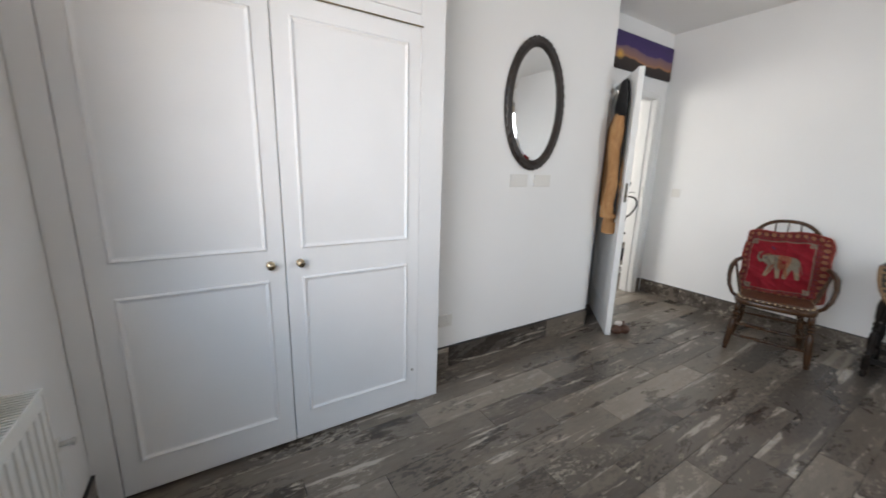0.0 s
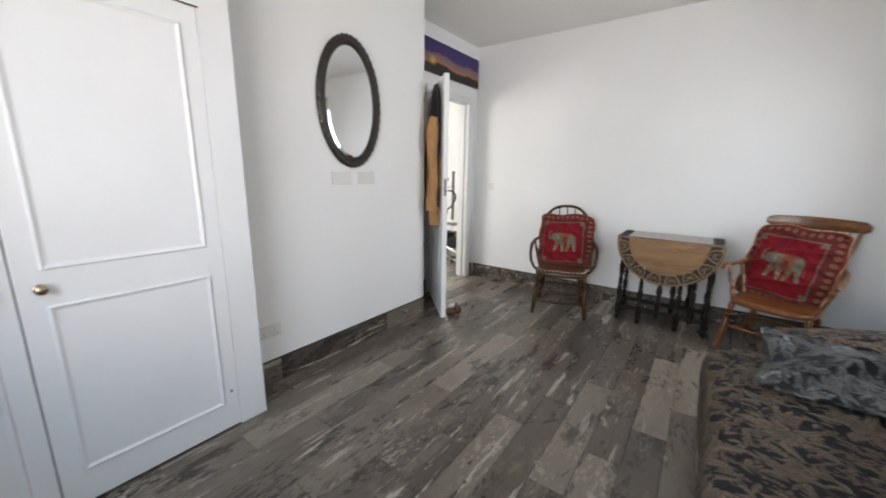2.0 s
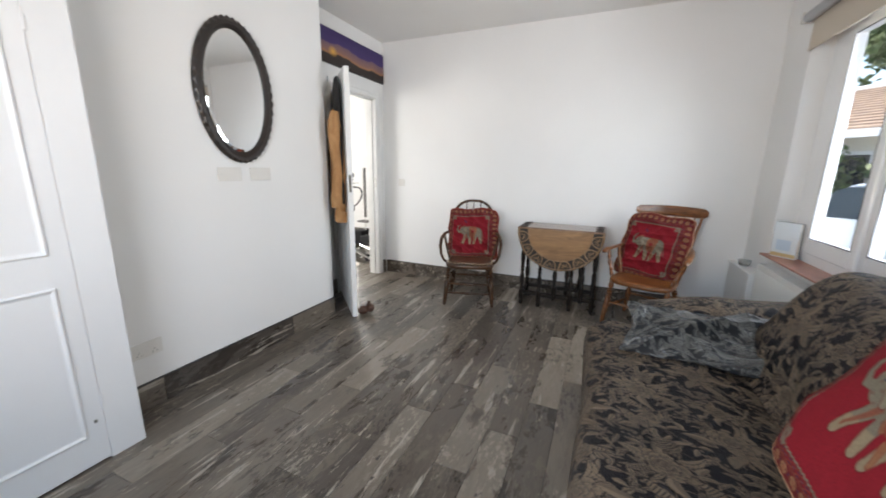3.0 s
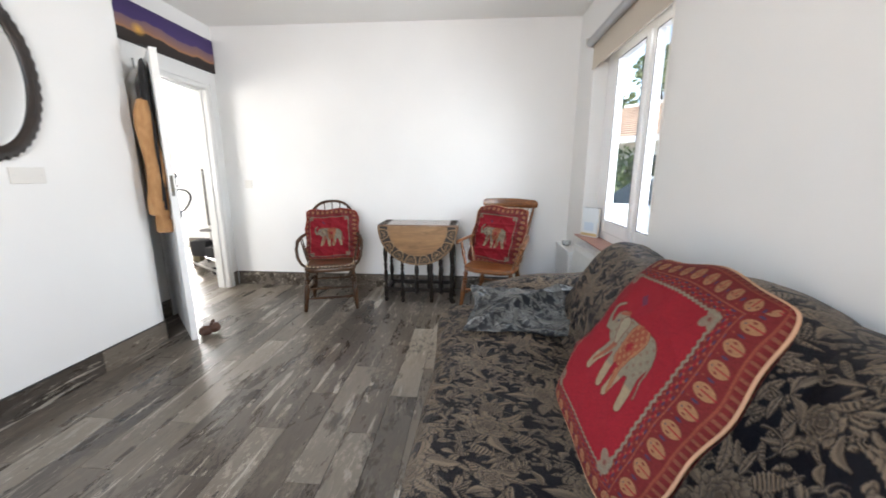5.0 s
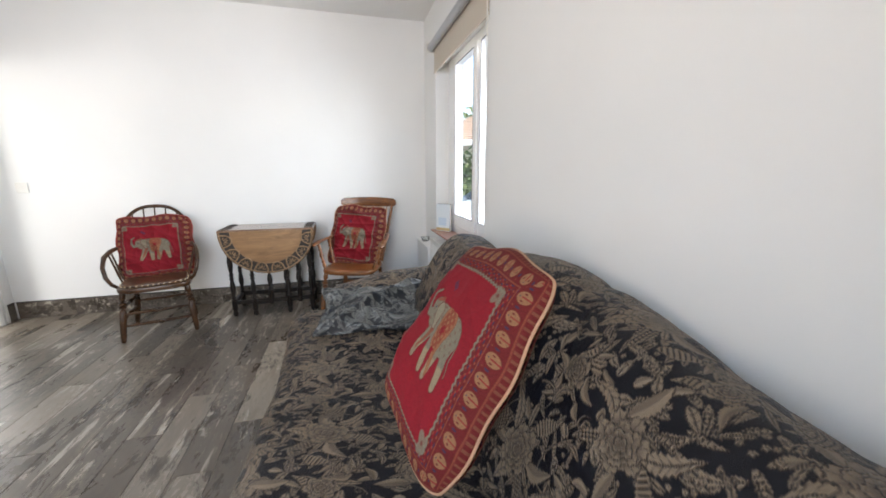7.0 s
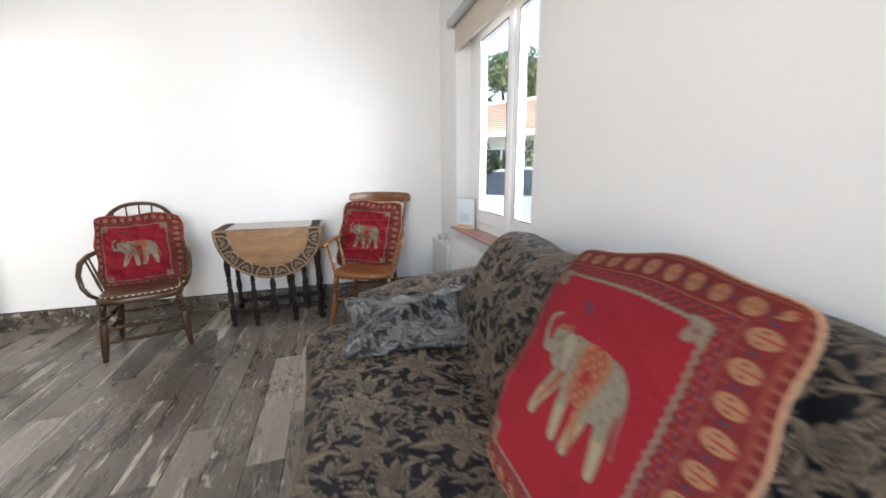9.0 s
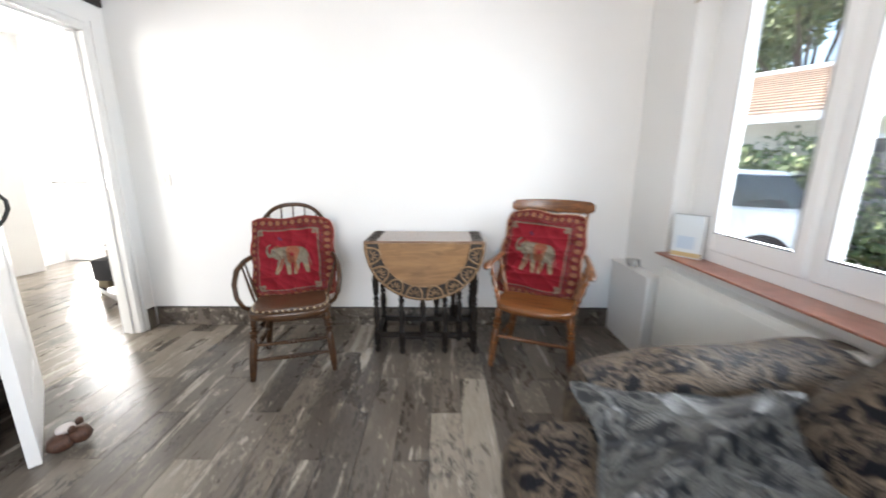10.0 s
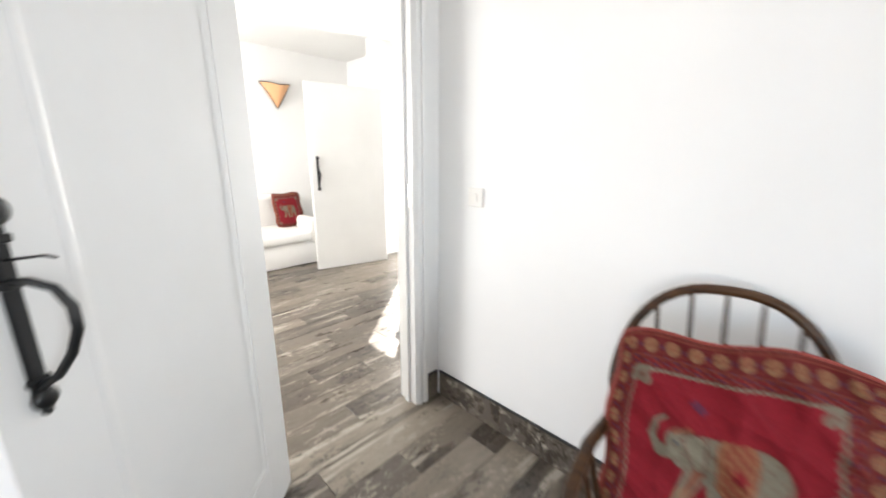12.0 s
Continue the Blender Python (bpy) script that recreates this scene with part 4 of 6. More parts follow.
def hoop_chair(m):
    c = thing("armchair", "old wooden hoop-back armchair with studded brown leather seat against the wall", "chair", group="old armchairs")
    c.matrix_basis = m
    W, SZ = OAK_MID, 0.405
    legs(c, W, SZ - 0.03, 0.445, 0.40, 0.19, 0.20, [((("f", -1), ("f", 1)), 0.20), ((("f", -1), ("f", 1)), 0.115), ((("f", -1), ("b", -1)), 0.16), ((("f", 1), ("b", 1)), 0.16), ((("b", -1), ("b", 1)), 0.2), ((("f", -1), ("b", -1)), 0.25), ((("f", 1), ("b", 1)), 0.25)])
    part("seat", slab(seat_outline(0.47, 0.40, -0.225, 0.215), SZ - 0.045, SZ - 0.008, 0.010), W, c, smooth=True)
    pad = part("seat_pad", slab(seat_outline(0.425, 0.36, -0.195, 0.19), SZ - 0.012, SZ + 0.012, 0.010, 3), LEATHER, c, "worn brown leather seat pad", smooth=True)
    studs = seat_outline(0.43, 0.365, -0.20, 0.195, count=44)
    for i, (x, y) in enumerate(studs):
        if y < 0.06:
            bm = bmesh.new()
            bmesh.ops.create_icosphere(bm, subdivisions=1, radius=0.0068)
            bmesh.ops.translate(bm, verts=bm.verts[:], vec=(x, y, SZ + 0.001))
            part("stud", bm, STUD, pad, "cream stud")
    arc = []
    for i in range(25):
        a = math.pi * i / 24
        x, z = 0.232 * math.copysign(abs(math.cos(a)) ** 0.8, math.cos(a)), SZ + 0.26 + 0.265 * math.sin(a)
        arc.append((x, 0.225 + (z - SZ) * 0.40, z))
    pts = [(0.17, 0.185, SZ - 0.01), (0.205, 0.25, SZ + 0.13)] + arc + [(-0.205, 0.25, SZ + 0.13), (-0.17, 0.185, SZ - 0.01)]
    part("hoop", tube(pts, 0.0135, 10), W, c, "bent wooden back hoop", smooth=True)
    for i in range(5):
        x = (i - 2) * 0.065
        z = SZ + 0.26 + 0.265 * math.sqrt(max(0, 1 - abs(x * 1.15 / 0.232) ** 2.5)) - 0.01
        part("spindle", turned((x * 0.9, 0.19, SZ - 0.01), (x * 1.15, 0.225 + (z - SZ) * 0.40, z), SPINDLE, 8), W, c, smooth=True)
    for s in (-1, 1):
        pts = [(s * 0.188, 0.30, SZ + 0.23), (s * 0.225, 0.20, SZ + 0.235), (s * 0.262, 0.08, SZ + 0.225), (s * 0.278, -0.03, SZ + 0.20),
               (s * 0.280, -0.10, SZ + 0.14), (s * 0.268, -0.125, SZ + 0.07), (s * 0.245, -0.115, SZ + 0.015), (s * 0.215, -0.09, SZ - 0.02)]
        part("armrest", tube(pts, [0.012, 0.014, 0.016, 0.016, 0.014, 0.013, 0.012, 0.012], 10), W, c, "bent wooden arm loop", smooth=True)
        for y0, y1 in ((0.05, 0.10), (-0.02, 0.02)):
            part("arm_spindle", turned((s * 0.20, y0, SZ - 0.01), (s * 0.262, y1, SZ + 0.218), SPINDLE, 8), W, c, smooth=True)
    return c


def rail_chair(m):
    c = thing("armchair", "old varnished wooden armchair with broad crest rail and turned posts", "chair", group="old armchairs")
    c.matrix_basis = m
    W, SZ = OAK_RED, 0.405
    legs(c, W, SZ - 0.03, 0.466, 0.42, 0.20, 0.23, [((("f", -1), ("f", 1)), 0.19), ((("f", -1), ("b", -1)), 0.14), ((("f", 1), ("b", 1)), 0.14), ((("b", -1), ("b", 1)), 0.19)])
    part("seat", slab(seat_outline(0.49, 0.42, -0.245, 0.235, 3.2), SZ - 0.035, SZ + 0.002, 0.014, 3), W, c, smooth=True)
    bm = bmesh.new()
    n, rows = 21, []
    for i in range(n):
        f = i / (n - 1) * 2 - 1
        x, y = f * 0.272, 0.475 - 0.055 * (f * f) + 0.0
        zt = 0.968 - 0.010 * f * f - (0.016 if abs(f) > 0.98 else 0)
        zb = 0.878 + 0.004 * f * f + (0.016 if abs(f) > 0.98 else 0)
        rows.append([bm.verts.new((x, y + d, z + dz)) for d, z, dz in ((-0.011, zb, 0.004), (-0.013, (zt + zb) / 2, 0), (-0.004, zt, 0), (0.010, zt, -0.003), (0.014, (zt + zb) / 2, 0), (0.009, zb, 0))])
    for i in range(n - 1):
        for j in range(6):
            bm.faces.new((rows[i][j], rows[i][(j + 1) % 6], rows[i + 1][(j + 1) % 6], rows[i + 1][j]))
    bm.faces.new(rows[0]), bm.faces.new(rows[-1][::-1])
    part("crest_rail", bm, W, c, "broad curved crest rail", smooth=True)
    for s in (-1, 1):
        part("back_post", turned((s * 0.185, 0.20, SZ - 0.01), (s * 0.232, 0.437, 0.905), [(0, 0.013), (0.3, 0.016), (0.34, 0.011), (0.38, 0.016), (0.8, 0.013), (1, 0.010)], 10), W, c, smooth=True)
        pts = [(s * 0.215, 0.315, SZ + 0.235), (s * 0.25, 0.20, SZ + 0.235), (s * 0.275, 0.06, SZ + 0.22), (s * 0.285, -0.06, SZ + 0.215), (s * 0.29, -0.13, SZ + 0.205), (s * 0.292, -0.155, SZ + 0.19)]
        part("armrest", tube(pts, [0.016, 0.018, 0.020, 0.024, 0.026, 0.014], 10, 0.55), W, c, "flat scrolled wooden arm", smooth=True)
        part("arm_post", turned((s * 0.215, -0.13, SZ - 0.005), (s * 0.282, -0.09, SZ + 0.21), POST, 12), W, c, smooth=True)
        part("arm_post", turned((s * 0.205, 0.03, SZ - 0.005), (s * 0.268, 0.08, SZ + 0.215), POST, 12), W, c, smooth=True)
    for i in range(6):
        x = (i - 2.5) * 0.062
        part("spindle", turned((x * 0.9, 0.20, SZ - 0.01), (x * 1.15, 0.462 - 0.2 * x * x, 0.90), SPINDLE, 8), W, c, smooth=True)
    return c


A = hoop_chair(pose(6.297, 4.483, 0, 0, 0, -73.7))
B = rail_chair(pose(6.325, 2.99, 0, 0, 0, -113.0))


def on_chair(x, y, z, lean, twist, roll):
    """A cushion's pose on a chair: face to the chair's front, leaning back."""
    return pose(x, y, z, 90 - lean, 0, twist) @ pose(0, 0, 0, 0, 0, roll)


MA, MB = A.matrix_basis, B.matrix_basis
cushion("cushion", "red tapestry elephant cushion with dark red edge on the hoop-back chair", 0.475, 0.495, 0.13,
        MA @ on_chair(0.015, 0.155, 0.628, 22, 0, 1.0), elephant_cloth, TAPESTRY, PIPING_RED, n=190, pinch=-0.03, crease=0.055, seed=3, group="elephant cushions")
cushion("cushion", "red tapestry elephant cushion slumped on the crest-rail chair", 0.49, 0.545, 0.13,
        MB @ on_chair(-0.02, 0.155, 0.640, 22, 0, -4.0), elephant_cloth, TAPESTRY, PIPING, n=190, pinch=-0.03, crease=0.055, seed=5, group="elephant cushions")

# ---- gateleg table with carved, hanging leaves ----
tab = thing("gateleg_table", "dark gateleg table with carved oak leaves folded down", "table")
TX0, TX1, TY0, TY1, TZ = 6.36, 6.712, 3.318, 4.054, 0.748
TM = (TY0 + TY1) / 2
part("tabletop", box(TX0, TX1, TY0, TY1, TZ - 0.017, TZ, 0.004, 2), wood("faded_table_top", (0.12, 0.072, 0.052), (0.28, 0.19, 0.14), 0.22, (40, 3, 3)), tab, "faded oak top board")
CARVE = wood("carved_dark_border", (0.006, 0.004, 0.003), (0.022, 0.013, 0.007), 0.5, (30, 30, 30), 0.0)


def ring_bm(c, r, w, axis, height=0.004):
    bm = bmesh.new()
    pts = []
    for i in range(18):
        a = 2 * math.pi * i / 18
        u, v = r * math.cos(a), r * math.sin(a)
        pts.append((c[0], c[1] + u, c[2] + v) if axis == "x" else (c[0] + u, c[1] + v, c[2]))
    add_tube(bm, pts, w, 5, 1.0, closed=True)
    for i in range(4):
        a = math.pi / 4 + i * math.pi / 2
        u, v = r * 0.42 * math.cos(a), r * 0.42 * math.sin(a)
        p = (c[0], c[1] + u, c[2] + v) if axis == "x" else (c[0] + u, c[1] + v, c[2])
        k = bmesh.ops.create_icosphere(bm, subdivisions=1, radius=r * 0.33)["verts"]
        m = Matrix.Translation(p) @ Matrix.Diagonal((0.3, 1, 1, 1) if axis == "x" else (1, 1, 0.3, 1))
        bmesh.ops.transform(bm, matrix=m, verts=k)
    return bm


def arch_bm(c, t, v, w=0.050, h=0.076):
    """A carved arch on feet at c +- w t, its crown at c + h v, with a fan of petals inside."""
    bm = bmesh.new()
    pts = [c + t * w * math.cos(math.pi * i / 14) + v * h * math.sin(math.pi * i / 14) for i in range(15)]
    add_tube(bm, pts, 0.0062, 6)
    n_ = t.cross(v)
    for k in range(5):
        a = math.pi * (0.14 + 0.18 * k)
        d = t * math.cos(a) * 0.72 + v * math.sin(a)
        made = bmesh.ops.create_icosphere(bm, subdivisions=1, radius=1.0)["verts"]
        side = n_.cross(d).normalized()
        m = Matrix((d * 0.021, side * 0.0052, n_ * 0.003)).transposed().to_4x4()
        bmesh.ops.transform(bm, matrix=Matrix.Translation(c + v * 0.004 + d * 0.036) @ m, verts=made)
    return bm


def hanging_leaf(x, s):
    """A half-round leaf hanging at x; s: the way its face looks."""
    R, H = (TY1 - TY0) / 2, 0.365
    out = [(TM + R * math.cos(math.pi * i / 40), TZ - 0.012 - H * max(math.sin(math.pi * i / 40), 0) ** 0.92) for i in range(41)]
    bm = bmesh.new()
    f = bm.faces.new([bm.verts.new((x, y, z)) for y, z in out])
    top = bmesh.ops.extrude_face_region(bm, geom=[f])
    bmesh.ops.translate(bm, verts=[v for v in top["geom"] if isinstance(v, bmesh.types.BMVert)], vec=(-s * 0.016, 0, 0))
    leaf_ = part("drop_leaf", bm, LEAF, tab, "golden oak half-round drop leaf with carved dark border", smooth=True)
    bm = bmesh.new()
    inner, outer = [], []
    for i in range(49):
        a = math.pi * i / 48
        for k, row in ((0.985, outer), (0.74, inner)):
            row.append(bm.verts.new((x + s * 0.0018, TM + R * k * math.cos(a), TZ - 0.016 - H * k * max(math.sin(a), 0) ** 0.92)))
    for i in range(48):
        bm.faces.new((outer[i], outer[i + 1], inner[i + 1], inner[i]))
    part("carved_band", bm, CARVE, leaf_, "dark carved border band")
    for k, r in ((0.962, 0.0062), (0.745, 0.0022)):
        pts = [(x + s * 0.002, TM + R * k * math.cos(math.pi * i / 40), TZ - 0.016 - H * k * max(math.sin(math.pi * i / 40), 0) ** 0.92) for i in range(41)]
        part("border_line", tube(pts, r, 8, 0.6), CARVED_LIGHT, leaf_, smooth=True)
    for i in range(8):
        a = math.pi * (i + 0.5) / 8
        c = Vector((x + s * 0.0025, TM + R * 0.945 * math.cos(a), TZ - 0.016 - H * 0.945 * math.sin(a) ** 0.92))
        t = Vector((0, -math.sin(a), -math.cos(a)))
        part("carved_arch", arch_bm(c, t, Vector((0, -math.cos(a), math.sin(a)))), CARVED_LIGHT, leaf_)
    return leaf_


hanging_leaf(TX0 - 0.004, -1)
hanging_leaf(TX1 + 0.004, 1)
for i in range(4):
    for y in (TY0 + 0.045, TY1 - 0.045):
        part("carved_roundel", ring_bm((TX0 + 0.045 + i * 0.087, y, TZ + 0.0005), 0.034, 0.0034, "z"), CARVE, tab)
bm = box(TX0 + 0.02, TX1 - 0.02, TY0 + 0.06, TY0 + 0.075, TZ - 0.085, TZ - 0.018)
add_box(bm, TX0 + 0.02, TX1 - 0.02, TY1 - 0.075, TY1 - 0.06, TZ - 0.085, TZ - 0.018)
add_box(bm, TX0 + 0.03, TX0 + 0.042, TY0 + 0.075, TY1 - 0.075, TZ - 0.085, TZ - 0.018)
add_box(bm, TX1 - 0.042, TX1 - 0.03, TY0 + 0.075, TY1 - 0.075, TZ - 0.085, TZ - 0.018)
part("apron", bm, EBONY, tab)
TLEG = [(0, 0.014), (0.03, 0.021), (0.06, 0.014), (0.08, 0.022), (0.19, 0.022), (0.20, 0.012), (0.22, 0.020), (0.24, 0.012), (0.34, 0.022), (0.40, 0.018), (0.43, 0.011), (0.45, 0.020), (0.47, 0.012), (0.50, 0.020), (0.52, 0.011), (0.56, 0.018), (0.66, 0.022), (0.75, 0.012), (0.77, 0.020), (0.79, 0.012), (0.82, 0.022), (1, 0.022)]
for x in (TX0 + 0.045, TX1 - 0.045):
    for y in (TY0 + 0.055, TY1 - 0.055):
        part("leg", turned((x, y, 0), (x, y, TZ - 0.018), TLEG, 12), EBONY, tab, smooth=True)
    part("stretcher", box(x - 0.012, x + 0.012, TY0 + 0.06, TY1 - 0.06, 0.10, 0.135, 0.003), EBONY, tab)
for y in (TY0 + 0.055, TY1 - 0.055):
    part("stretcher", box(TX0 + 0.05, TX1 - 0.05, y - 0.012, y + 0.012, 0.10, 0.135, 0.003), EBONY, tab)
for x, ys_ in ((TX0 + 0.018, (3.835, 3.70)), (TX1 - 0.018, (3.62, 3.50)), (TX0 + 0.030, (3.56, 3.47))):
    g = part("gate", box(x - 0.009, x + 0.009, ys_[1], ys_[0], 0.10, 0.13, 0.003), EBONY, tab, "turned gate frame")
    part("gate_rail", box(x - 0.009, x + 0.009, ys_[1], ys_[0], TZ - 0.075, TZ - 0.045, 0.003), EBONY, g)
    for k, y in enumerate(ys_):
        part("gate_post", turned((x, y, 0.0 if k == 0 else 0.09), (x, y, TZ - 0.02), TLEG, 10), EBONY, g, smooth=True)

# ---- on the mirror wall ----
mir = thing("wall_mirror", "oval wall mirror in a dark scalloped wooden frame", "mirror", (4.686, NORTH_A, 1.670))
mir.name = "oval_mirror"
RX, RZ = 0.256, 0.402


def oval(kx, kz, a):
    return RX * kx * math.cos(a), RZ * kz * math.sin(a)


bm = bmesh.new()
N, rows = 180, []
prof = [(1.0, 0.0, 0), (1.0, 0.014, 1), (0.955, 0.026, 1), (0.90, 0.022, 0), (0.86, 0.026, 0), (0.80, 0.020, 0), (0.765, 0.010, 0)]
for i in range(N):
    a = 2 * math.pi * i / N
    row = []
    for k, d, wavy in prof:
        w = 1 + (0.036 * (abs(math.sin(a * 22)) - 0.5) if wavy else 0)
        kz = 1 - (1 - k) * RX / RZ
        row.append(bm.verts.new((RX * k * w * math.cos(a), -d - 0.002, RZ * kz * w * math.sin(a))))
    rows.append(row)
for i in range(N):
    for j in range(len(prof) - 1):
        bm.faces.new((rows[i][j], rows[i][j + 1], rows[(i + 1) % N][j + 1], rows[(i + 1) % N][j]))
part("frame", bm, MIRROR_WOOD, mir, smooth=True)
bm = bmesh.new()
cen, ring_a, ring_b = [], [], []
for i in range(96):
    a = 2 * math.pi * i / 96
    ring_a.append(bm.verts.new((RX * 0.775 * math.cos(a), -0.0095, (RZ - RX * 0.225) * math.sin(a))))
    ring_b.append(bm.verts.new((RX * 0.70 * math.cos(a), -0.0125, (RZ - RX * 0.30) * math.sin(a))))
for i in range(96):
    bm.faces.new((ring_a[i], ring_a[(i + 1) % 96], ring_b[(i + 1) % 96], ring_b[i]))
bm.faces.new(ring_b)
part("mirror_glass", bm, MIRROR, mir, "bevelled mirror glass")

for x0, x1 in ((4.516, 4.668), (4.730, 4.885)):
    sp = tagged(part("socket_plate", box(x0, x1, NORTH_A - 0.008, NORTH_A + 0.0, 1.157, 1.238, 0.003, 2), PLASTIC), "white plastic blanking plate under the oval mirror", "wall plate", "plates under the mirror")
    for x in (x0 + 0.018, x1 - 0.018):
        part("screw", tube([(x, NORTH_A - 0.0085, 1.198), (x, NORTH_A - 0.0095, 1.198)], 0.004, 8), STEEL, sp)
so = tagged(part("double_socket", box(3.955, 4.10, NORTH_A - 0.009, NORTH_A, 0.285, 0.365, 0.003, 2), PLASTIC), "white double power socket low beside the wardrobe", "socket")
for x in (3.985, 4.055):
    part("switch_rocker", box(x, x + 0.012, NORTH_A - 0.012, NORTH_A - 0.0085, 0.335, 0.352, 0.001), PLASTIC, so)
    for dx, dz in ((0.006, -0.012), (-0.004, -0.028), (0.016, -0.028)):
        # dark chip on the face, painted shade of an open pin hole
        part("pin_hole", box(x + dx - 0.002, x + dx + 0.002, NORTH_A - 0.0095, NORTH_A - 0.0088, 0.330 + dz - 0.003, 0.330 + dz + 0.003), DARK, so)
sw = tagged(part("light_switch", box(EAST - 0.009, EAST, 5.488, 5.568, 1.048, 1.13, 0.003, 2), PLASTIC), "white plastic light switch beside the door", "switch")
part("rocker", box(EAST - 0.013, EAST - 0.0085, 5.518, 5.538, 1.072, 1.106, 0.0015), PLASTIC, sw)

# ---- painting over the door ----
m_, n, l, b = mat("sunset_painting", (0.1, 0.05, 0.2), 0.6)
tc = n.new("ShaderNodeTexCoord")
sep = n.new("ShaderNodeSeparateXYZ")
l.new(tc.outputs["Generated"], sep.inputs[0])
wv = node(n, "TexNoise", Scale=3.4, Detail=3.0)
l.new(coords(n, l, (1.0, 1.0, 0.001), "Generated"), wv.inputs["Vector"])
ad = node(n, "Math", operation="MULTIPLY_ADD")
l.new(wv.outputs["Fac"], ad.inputs[0])
ad.inputs[1].default_value = -0.5
l.new(sep.outputs["Z"], ad.inputs[2])
ad2 = node(n, "Math", operation="ADD")
l.new(ad.outputs[0], ad2.inputs[0])
ad2.inputs[1].default_value = 0.25
col = ramp(n, l, ad2.outputs[0], [(0.0, (0.014, 0.008, 0.006)), (0.27, (0.022, 0.012, 0.010)), (0.30, (0.36, 0.17, 0.07)), (0.36, (0.25, 0.13, 0.10)), (0.56, (0.17, 0.10, 0.13)), (0.60, (0.045, 0.022, 0.13)), (1.0, (0.035, 0.018, 0.10))])
sun_v = node(n, "VectorMath", operation="DISTANCE")
l.new(coords(n, l, (1.0, 0.0, 0.30), "Generated"), sun_v.inputs[0])
sun_v.inputs[1].default_value = (0.36, 0.0, 0.115)
col = mixed(n, l, ramp(n, l, sun_v.outputs["Value"], [(0.0, (0.95,) * 3), (0.05, (0, 0, 0))]), col, (0.75, 0.42, 0.06))
l.new(col, b.inputs["Base Color"])
pic = tagged(part("canvas_painting", box(STEP_X + 0.04, EAST - 0.012, NORTH_B - 0.022, NORTH_B - 0.001, 2.160, 2.455, 0.003), m_), "long canvas painting of a purple sunset over the door", "painting")

# ---- roller blind, sill things, radiator ----
bl = thing("roller_blind", "cream roller blind drawn down a little over the window", "blind")
FABRIC = mat("cream_blind_fabric", (0.55, 0.49, 0.41), 0.9)[0]
ALU = mat("grey_aluminium", (0.42, 0.43, 0.45), 0.35, 0.7)[0]
part("cassette", tube([(WIN_X0 - 0.03, SOUTH + 0.034, 2.235), (WIN_X1 + 0.03, SOUTH + 0.034, 2.235)], 0.031, 16), ALU, bl, "grey metal roller", smooth=True)
for x in (WIN_X0 - 0.035, WIN_X1 + 0.03):
    part("bracket", box(x, x + 0.006, SOUTH, SOUTH + 0.07, 2.20, 2.27, 0.002), PLASTIC, bl)
part("fabric", box(WIN_X0 - 0.02, WIN_X1 + 0.018, SOUTH + 0.006, SOUTH + 0.0075, 2.045, 2.232), FABRIC, bl)
part("bottom_bar", box(WIN_X0 - 0.02, WIN_X1 + 0.018, SOUTH + 0.003, SOUTH + 0.012, 2.030, 2.046, 0.002), FABRIC, bl)
bm = bmesh.new()
for x_ in (WIN_X0 - 0.044, WIN_X0 - 0.058):
    add_tube(bm, [(x_, SOUTH + 0.03, 2.22), (x_ - 0.004, SOUTH + 0.024, 1.6), (x_, SOUTH + 0.022, 1.02)], 0.0022, 6)
add_tube(bm, [(WIN_X0 - 0.044, SOUTH + 0.022, 1.02), (WIN_X0 - 0.051, SOUTH + 0.022, 1.012), (WIN_X0 - 0.058, SOUTH + 0.022, 1.02)], 0.0022, 6)
part("pull_chain", bm, PLASTIC, bl, "thin white pull chain")
cyan = mat("pale_blue_cover", (0.70, 0.76, 0.80), 0.25)[0]
bk = tagged(new("picture_book"), "small pale blue picture book standing on the window sill", "book")
bk.matrix_basis = pose(6.222, SOUTH - 0.036, WIN_Z0 + 0.0008, 0, 0, 215)
part("cover", box(-0.078, 0.078, -0.016, -0.013, 0, 0.24, 0.001), cyan, bk)
part("cover", box(-0.078, 0.078, 0.010, 0.013, 0, 0.24, 0.001), mat("dark_cover", (0.05, 0.06, 0.07), 0.5)[0], bk, "dark back cover")
part("pages", box(-0.075, 0.076, -0.0128, 0.0098, 0.002, 0.236), mat("paper", (0.75, 0.72, 0.65), 0.8)[0], bk)
part("cover_band", box(-0.077, 0.077, -0.0168, -0.016, 0.005, 0.030), mat("sand_band", (0.55, 0.42, 0.22), 0.5)[0], bk, "sand coloured band on the cover")
part("cover_picture", box(-0.050, 0.040, -0.0168, -0.016, 0.050, 0.120, 0.0002), mat("sea_picture", (0.50, 0.61, 0.72), 0.5)[0], bk, "blue picture on the cover")
pb = thing("pipe_boxing", "white painted pipe boxing in the corner under the window", "boxing")
part("casing", box(6.33, EAST - 0.014, SOUTH + 0.001, SOUTH + 0.095, 0.0, 0.52, 0.004, 2), WALL, pb)
part("shelf_top", box(6.325, EAST - 0.002, SOUTH + 0.001, SOUTH + 0.105, 0.52, 0.532, 0.003, 2), TRIM, pb)
gd = thing("glass_dish", "small clear glass dish on the pipe boxing", "dish", (6.60, SOUTH + 0.055, 0.533))
glass_thick = mat("clear_dish_glass", (0.95, 0.97, 0.97), 0.05, Transmission_Weight=0.9)[0]
